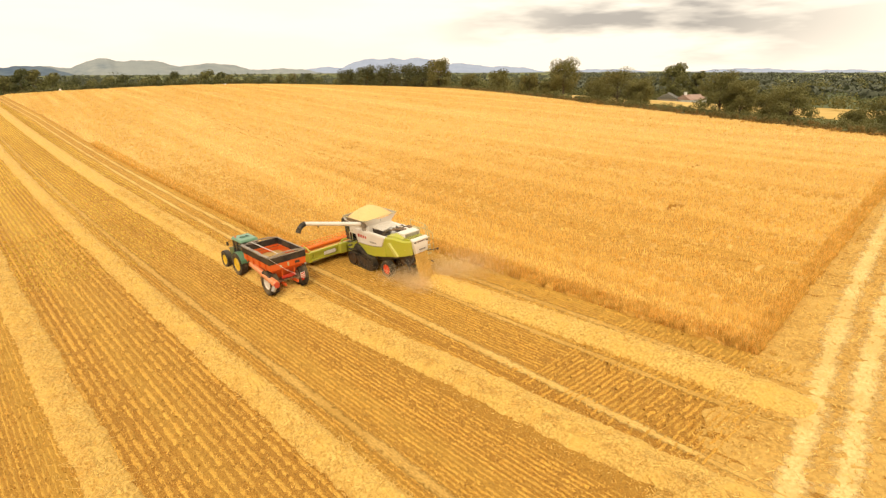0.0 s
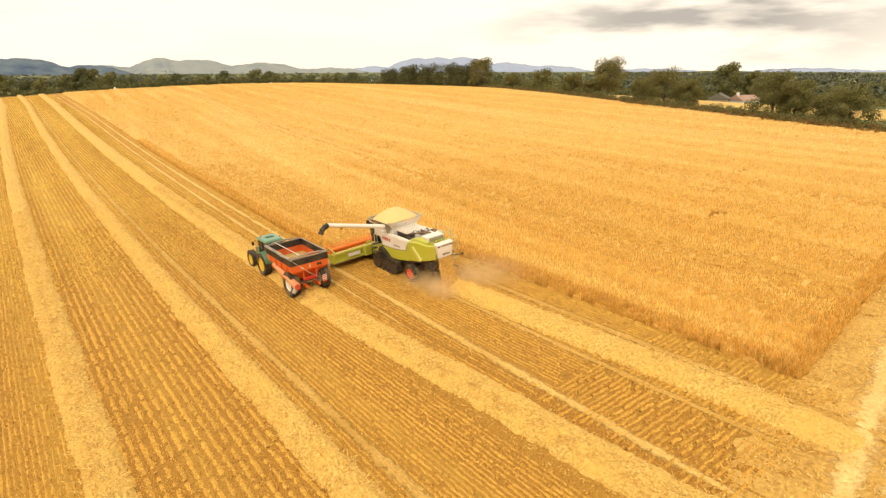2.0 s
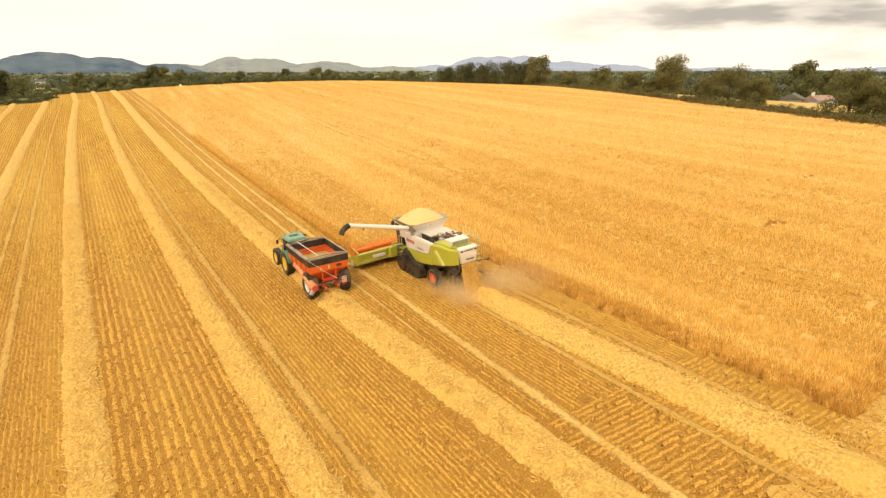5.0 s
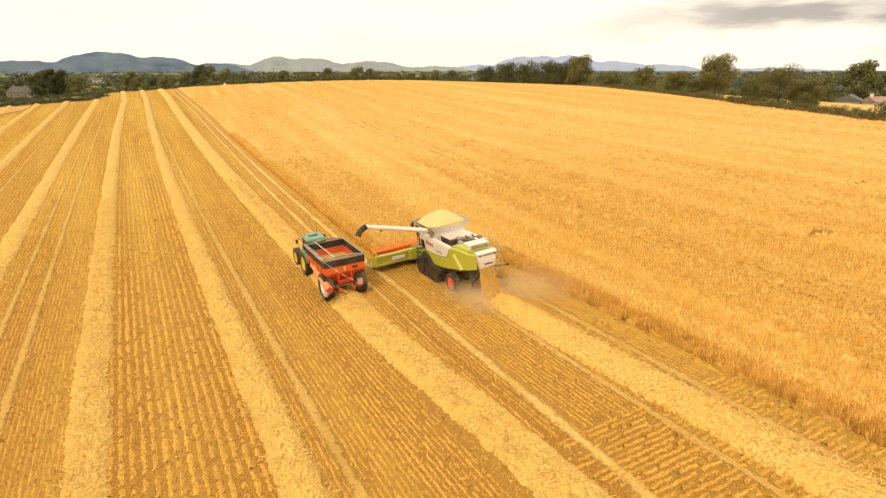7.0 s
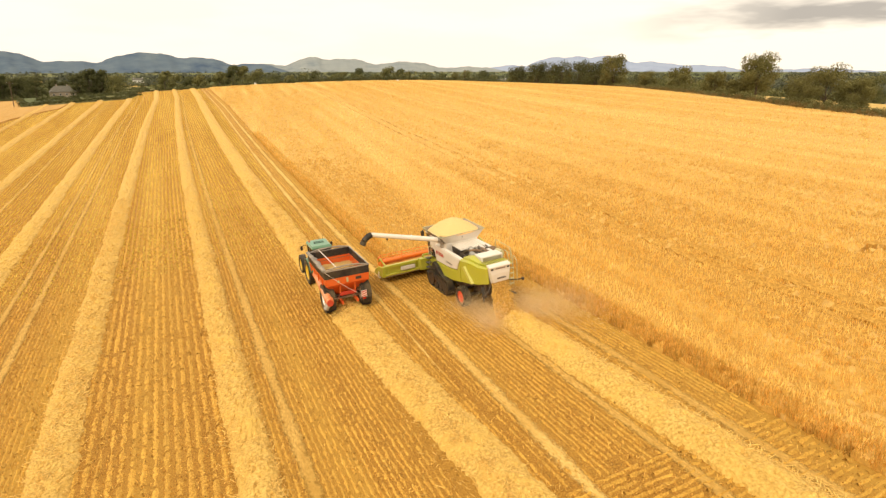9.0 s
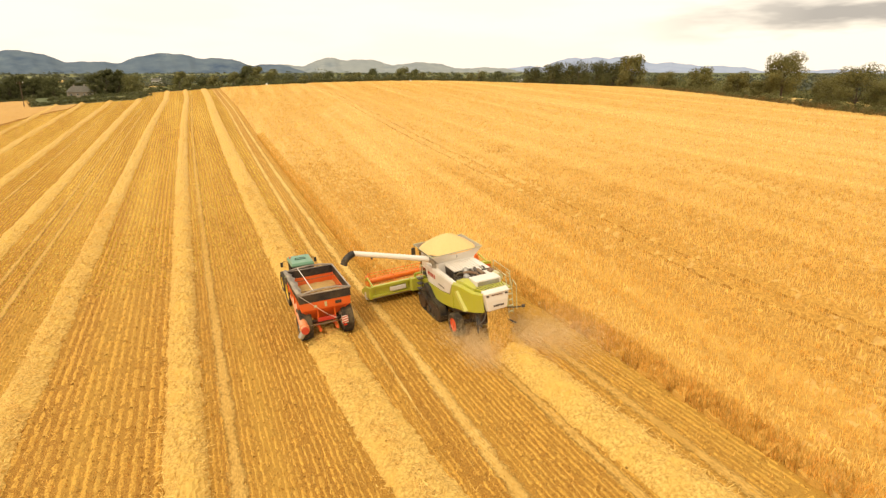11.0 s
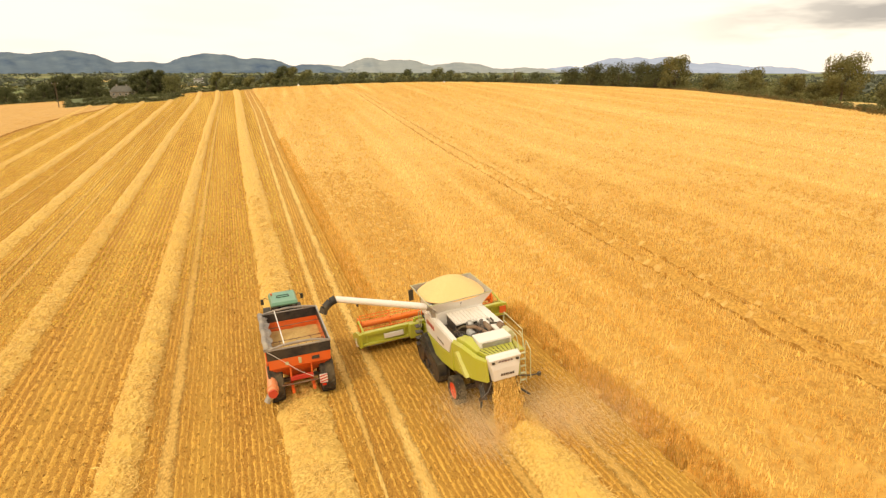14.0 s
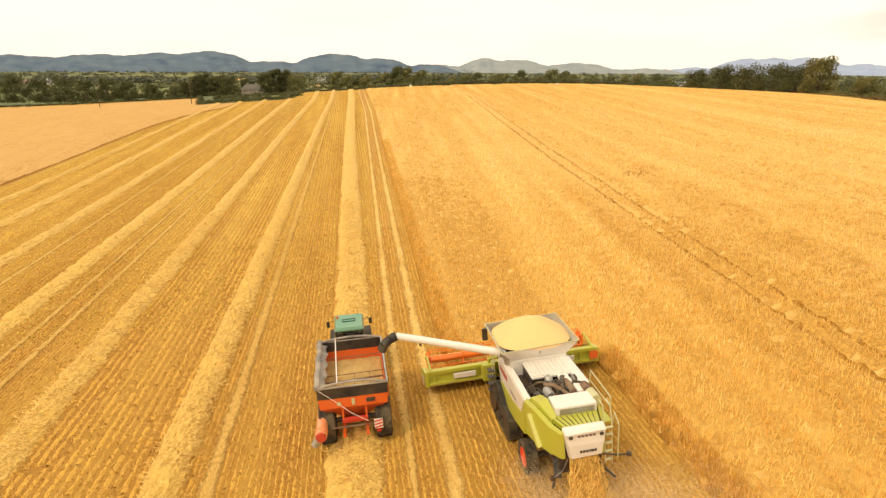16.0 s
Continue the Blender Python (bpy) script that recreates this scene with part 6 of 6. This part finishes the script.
def scatter(n, az0, az1, d0, d1, seed, rows=0.6):
    """Places of trees in a sector: many along hedgerows, the rest loose."""
    g = np.random.default_rng(seed)
    d = np.exp(g.uniform(math.log(d0), math.log(d1), n))
    a = g.uniform(az0, az1, n)
    x, y = -15 + d * np.sin(np.radians(a)), -20 + d * np.cos(np.radians(a))
    lanes = g.random(n) < rows
    c, s = math.cos(0.5), math.sin(0.5)
    p, q = c * x - s * y, s * x + c * y
    step = np.where(d < 900, 75.0, 130.0)
    across = g.random(n) < 0.6
    q = np.where(lanes & across, np.round(q / step) * step + g.normal(size=n) * 3, q)
    p = np.where(lanes & ~across, np.round(p / (step * 1.8)) * step * 1.8 + g.normal(size=n) * 3, p)
    x, y = c * p + s * q, -s * p + c * q
    k = (outside(x, y) > 45)
    return x[k], y[k]


def wood(name, label, n, az0, az1, d0, d1, seed, tall, spread, per, size, mat, rows=0.6):
    x, y = scatter(n, az0, az1, d0, d1, seed, rows)
    g = np.random.default_rng(seed + 1)
    m = len(x)
    return thicket(name, label, x, y, tall * g.uniform(0.5, 1.25, m), spread * g.uniform(0.7, 1.4, m), per, size, seed + 2, mat)


wood("middle_trees", "dark trees and hedgerows beyond the field", 260, 8, 46, 330, 620, 31, 8.0, 5.6, 170, 0.34, dark_leaf, 0.45)
wood("middle_trees", "olive green trees beyond the field", 150, 6, 50, 330, 640, 34, 8.5, 5.4, 170, 0.34, olive_mat, 0.45)
wood("hedgerow_trees", "scattered trees and hedgerows between meadows", 300, -60, 8, 470, 1050, 37, 6.0, 5.2, 110, 0.52, dark_leaf, 0.95)
wood("hedgerow_trees", "light green trees between meadows", 160, -60, 10, 520, 1200, 38, 6.0, 4.6, 100, 0.55, leaf_mat, 0.8)
wood("hedgerows", "low clipped hedges between meadows", 1500, -50, 12, 480, 1900, 61, 2.8, 4.8, 36, 0.7, dark_leaf, 1.0)
wood("hedgerow_trees", "scattered trees and hedgerows between meadows", 520, 46, 110, 400, 1000, 40, 7.5, 5.4, 55, 0.70, olive_mat, 0.8)
wood("hedgerow_trees", "dark trees between meadows", 420, 46, 110, 420, 1200, 52, 8.0, 6.0, 50, 0.73, dark_leaf, 0.6)
wood("hedgerow_trees", "tall single trees standing over the hedgerows", 130, 44, 108, 430, 1100, 81, 12.5, 5.5, 200, 0.5, olive_mat, 0.4)
wood("distant_woods", "dark belt of distant woods", 1300, 10, 66, 620, 3000, 43, 9.0, 8.0, 36, 1.2, hazed_leaf, 0.5)
wood("distant_woods", "dark belt of distant woods and hedgerows", 1500, -70, 12, 900, 3400, 46, 8.0, 9.0, 30, 1.5, hazed_leaf, 0.7)
wood("distant_woods", "dark belt of distant woods and hedgerows", 2000, 54, 112, 620, 3400, 49, 8.5, 13.0, 17, 2.1, hazed_leaf, 0.5)

# the farmhouse among its trees
slate_mat = surface("slate", (0.105, 0.10, 0.082), (0.175, 0.162, 0.13), 1.2, 0.75, coarse=(0.135, 0.122, 0.10), coarse_scale=0.3)
render_mat = surface("house_plaster", (0.30, 0.235, 0.17), (0.40, 0.32, 0.24), 0.7, 0.85, coarse=(0.33, 0.28, 0.21), coarse_scale=0.2)
whitewash = surface("whitewash", (0.70, 0.68, 0.63), (0.80, 0.78, 0.73), 0.7, 0.85, coarse=(0.62, 0.60, 0.55), coarse_scale=0.2)
tile_mat = surface("red_tile", (0.33, 0.21, 0.16), (0.42, 0.285, 0.225), 1.0, 0.75, coarse=(0.30, 0.18, 0.13), coarse_scale=0.3)
pane_mat = surface("window_pane", (0.02, 0.025, 0.03), (0.05, 0.055, 0.06), 1.0, 0.1)


def house(x, y, turn, long, deep, eaves, ridge, wall, roof, label, hipped=False, rows=2, cols=4, name="house", chimneys=2):
    root = new(name)
    root.matrix_basis = pose(x, y, hz(x, y) - 0.3, 0, 0, turn)
    tagged(root, label, "house" if name == "house" else "farm shed", "far houses")
    L, D = long / 2, deep / 2
    part("wall", box((-L, -D, 0), (L, D, eaves), 0), wall, root)
    e = 0.4
    i = D * 0.9 if hipped else -0.0
    b = bmesh.new()
    base = [b.verts.new(p) for p in ((-L - e, -D - e, eaves - 0.1), (L + e, -D - e, eaves - 0.1), (L + e, D + e, eaves - 0.1), (-L - e, D + e, eaves - 0.1))]
    top = [b.verts.new(p) for p in ((-L - e + i, 0, ridge), (L + e - i, 0, ridge))]
    b.faces.new(base[::-1])
    for f in ((base[0], base[1], top[1], top[0]), (base[1], base[2], top[1]), (base[2], base[3], top[0], top[1]), (base[3], base[0], top[0])):
        b.faces.new(f)
    rf = part("roof", b, roof, root)
    for k in range(chimneys):
        cx = (-1 if k == 0 else 1) * (L - 1.0 - (i if hipped else 0))
        part("chimney", box((cx - 0.5, -0.4, ridge - 1.0), (cx + 0.5, 0.4, ridge + 1.1), 0.05), wall, rf)
    if cols:
        for r in range(rows):
            for c in range(cols):
                wx, wz = -L + (c + 0.5) * long / cols, eaves * (r + 0.5) / rows
                w = part("window", box((wx - 0.6, -D - 0.08, wz - 0.75), (wx + 0.6, -D + 0.02, wz + 0.75), 0.03), whitewash, root)
                part("pane", box((wx - 0.48, -D - 0.10, wz - 0.63), (wx + 0.48, -D - 0.085, wz + 0.63), 0), pane_mat, w)
    return root


EYE1 = (-7.9, -17.3)
hx_, hy_ = by(EYE1, -8.3, 540)
house(hx_, hy_, 12, 17, 9, 8.2, 12.4, render_mat, slate_mat, "grey two-storey farmhouse with a hipped slate roof among trees", True)
for k, (az, d, tall, spread) in enumerate([(-14.1, 585, 15, 4.6), (-13.3, 596, 19, 5.0), (-12.5, 612, 21, 5.4), (-11.7, 600, 19, 5.2), (-10.4, 580, 20, 8.4), (-9.2, 625, 17, 5.0), (-7.4, 600, 22, 6.2), (-6.6, 622, 26, 6.6), (-5.8, 628, 25, 6.2), (-4.6, 590, 21, 8.2), (-8.4, 660, 15, 5.0), (-3.7, 584, 9, 3.4), (-12.9, 640, 19, 6.0), (-11.2, 645, 19, 6.0), (-5.4, 655, 22, 6.0)]):
    x, y = by(EYE1, az + 0.3, d * 0.9)
    tree(x, y, tall * 0.96, spread * 1.2, 300 + k, "tall dark tree by the farmhouse", olive_mat if k == 9 else dark_leaf, 0.02, count=5200, lobes=14, leaf=1.6, group="trees round the farmhouse")
x, y = by(EYE1, -6.0, 512)
tree(x, y, 6.0, 3.4, 321, "round pale green bush before the farmhouse", leaf_mat, 0.0, count=1500, lobes=6, leaf=1.6, group="trees round the farmhouse")
for k, (az, d, tall, spread) in enumerate([(-28, 430, 9, 5), (-26, 425, 10, 5), (-24.4, 430, 9, 5), (-22.8, 440, 10, 5.5), (-21.2, 436, 9, 5), (-19.6, 440, 10, 5), (-18.2, 446, 9, 5), (-16.4, 450, 8, 4.5), (-14.6, 455, 7, 4.5), (-30, 430, 10, 5), (-32, 430, 9, 5)]):
    x, y = by(EYE1, az, d)
    tree(x, y, tall * 1.6, spread * 1.5, 330 + k, "dark hedgerow tree beyond the far crop", dark_leaf, 0.0, count=5000, leaf=1.4, lobes=10, group="trees beyond the far crop")
# the belt of round-headed trees that looks over the crest
g = np.random.default_rng(91)
for k in range(40):
    back = k >= 24
    az = 2.0 + (k * 1.22 if not back else (k - 24) * 1.9 + 0.8) + g.uniform(-0.5, 0.5)
    x, y = by(EYE0, az, g.uniform(400, 435) if not back else g.uniform(470, 540))
    tall = (20.5 - 0.24 * az) * g.uniform(0.72, 1.04) * (1.08 if back else 1.0)
    tree(x, y, tall, g.uniform(5.0, 8.0), 400 + k, ("olive green round-headed tree beyond the crest", "dark round-headed tree beyond the crest", "tall leafy tree beyond the crest")[k % 3], (olive_mat, dark_leaf, leaf_mat)[k % 3], 0.0, count=2700, lobes=9, leaf=1.85, group="trees beyond the crest")
for k, (az, d, turn, long, wall, roof, label) in enumerate([(18.6, 640, -20, 16, whitewash, slate_mat, "white cottage with a slate roof among trees"), (30.2, 900, 10, 18, whitewash, slate_mat, "white farmhouse far off among trees"), (28.5, 930, 40, 12, whitewash, slate_mat, "white cottage far off among trees"), (-24.2, 900, 5, 26, render_mat, tile_mat, "long pale farm building far off"), (-22.5, 880, 30, 14, whitewash, slate_mat, "white cottage far off between meadows"), (-1.6, 1100, 10, 15, whitewash, slate_mat, "white farmhouse far off"), (46.5, 820, 30, 15, whitewash, tile_mat, "pale house with a red roof among trees"), (50.2, 760, -10, 14, whitewash, slate_mat, "white house among trees"), (20.6, 1000, 0, 14, whitewash, slate_mat, "white house far off")]):
    x, y = by((-18, -25), az, d)
    house(x, y, turn, long, 8, 4.6, 7.6, wall, roof, label, rows=1, cols=3)
for az, d, turn, long, wall, roof, label in ((61.7, 300, 25, 15, render_mat, slate_mat, "long low dark-roofed shed behind the hedge"), (63.6, 296, -15, 10, whitewash, tile_mat, "cottage with a red tiled roof behind the hedge"), (69.4, 330, 20, 14, whitewash, slate_mat, "pale bungalow behind the hedge")):
    x, y = by(EYE0, az, d)
    house(x, y, turn, long, 8, 2.7, 4.8, wall, roof, label, rows=1, cols=4, name="house" if wall is whitewash else "shed", chimneys=1 if wall is whitewash else 0)


# meadows and a stubble field beyond the hedge
meadow_mat = surface("meadow", (0.135, 0.165, 0.055), (0.195, 0.215, 0.078), 0.12, 0.95, coarse=(0.16, 0.18, 0.065), coarse_scale=0.02)
gold_mat = surface("far_stubble", (0.50, 0.32, 0.09), (0.70, 0.47, 0.15), 0.15, 0.95, coarse=(0.60, 0.38, 0.11), coarse_scale=0.03)


def patch(x0, x1, y0, y1, turn, mat, label):
    c, s = math.cos(radians(turn)), math.sin(radians(turn))
    u, v = np.meshgrid(np.linspace(x0, x1, 24), np.linspace(y0, y1, 24), indexing="ij")
    mx, my = (x0 + x1) / 2, (y0 + y1) / 2
    x, y = mx + (u - mx) * c - (v - my) * s, my + (u - mx) * s + (v - my) * c
    return tagged(mesh_object("meadow", np.stack([x, y, height(x, y) + 0.12], -1).reshape(-1, 3), grid_faces(24, 24), mat, smooth=True), label, "field", kind="structure")


patch(118, 210, -10, 120, -12, gold_mat, "golden stubble field beyond the hedge")
patch(225, 330, -40, 110, -12, meadow_mat, "green meadow beyond the hedge")
patch(345, 420, -60, 120, -12, gold_mat, "golden stubble field beyond the meadow")
patch(-330, -190, 640, 760, 20, meadow_mat, "green meadow among hedgerows")
patch(-520, -380, 760, 900, 20, meadow_mat, "green meadow among hedgerows")
patch(-110, -40, 880, 980, 10, gold_mat, "golden stubble field among hedgerows")
patch(-470, -345, 880, 1130, 14, meadow_mat, "green meadow among hedgerows")
patch(-265, -215, 1250, 1520, 10, gold_mat, "golden stubble field among hedgerows")
patch(-10, 95, 700, 900, 22, meadow_mat, "green meadow among hedgerows")

# poles that carry a wire past the field, and white sacks at its far edge
for k, (az, d, tall) in enumerate(((-13.4, 235, 8.5), (-20.4, 250, 8.5), (35.4, 268, 7.0), (26.0, 262, 6.0))):
    x, y = by(EYE1, az, d)
    pole = new("utility_pole")
    pole.location = (x, y, hz(x, y) - 0.2)
    tagged(pole, "weathered wooden utility pole at the edge of the crop", "pole", "utility poles")
    part("post", rod((0, 0, 0), (0, 0, tall), 0.14, 0.10, 8), bark_mat, pole)
    part("crossarm", box((-0.9, -0.06, tall - 0.7), (0.9, 0.06, tall - 0.55), 0.02), bark_mat, pole)
    for u in (-0.8, 0.0, 0.8):
        part("insulator", rod((u, 0, tall - 0.55), (u, 0, tall - 0.35), 0.05, n=6), whitewash, pole)
for az, d in ((5.9, 254), (19.4, 256)):
    x, y = by(EYE1, az, d)
    sack = mesh_object("bulk_bag", *(lambda b: (b.verts.index_update(), ([tuple(v.co) for v in b.verts], [tuple(w.index for w in f.verts) for f in b.faces]))[1])(loft([[(math.cos(a) * r * (1 + 0.1 * math.sin(3 * a)), math.sin(a) * r, z) for a in [i * math.tau / 12 for i in range(12)]] for r, z in ((0.45, 0), (0.55, 0.35), (0.45, 0.9), (0.15, 1.3))])), whitewash)
    sack.location = (x, y, hz(x, y) - 0.05)
    tagged(sack, "white bulk bag standing at the edge of the field", "bulk bag", "white bags")
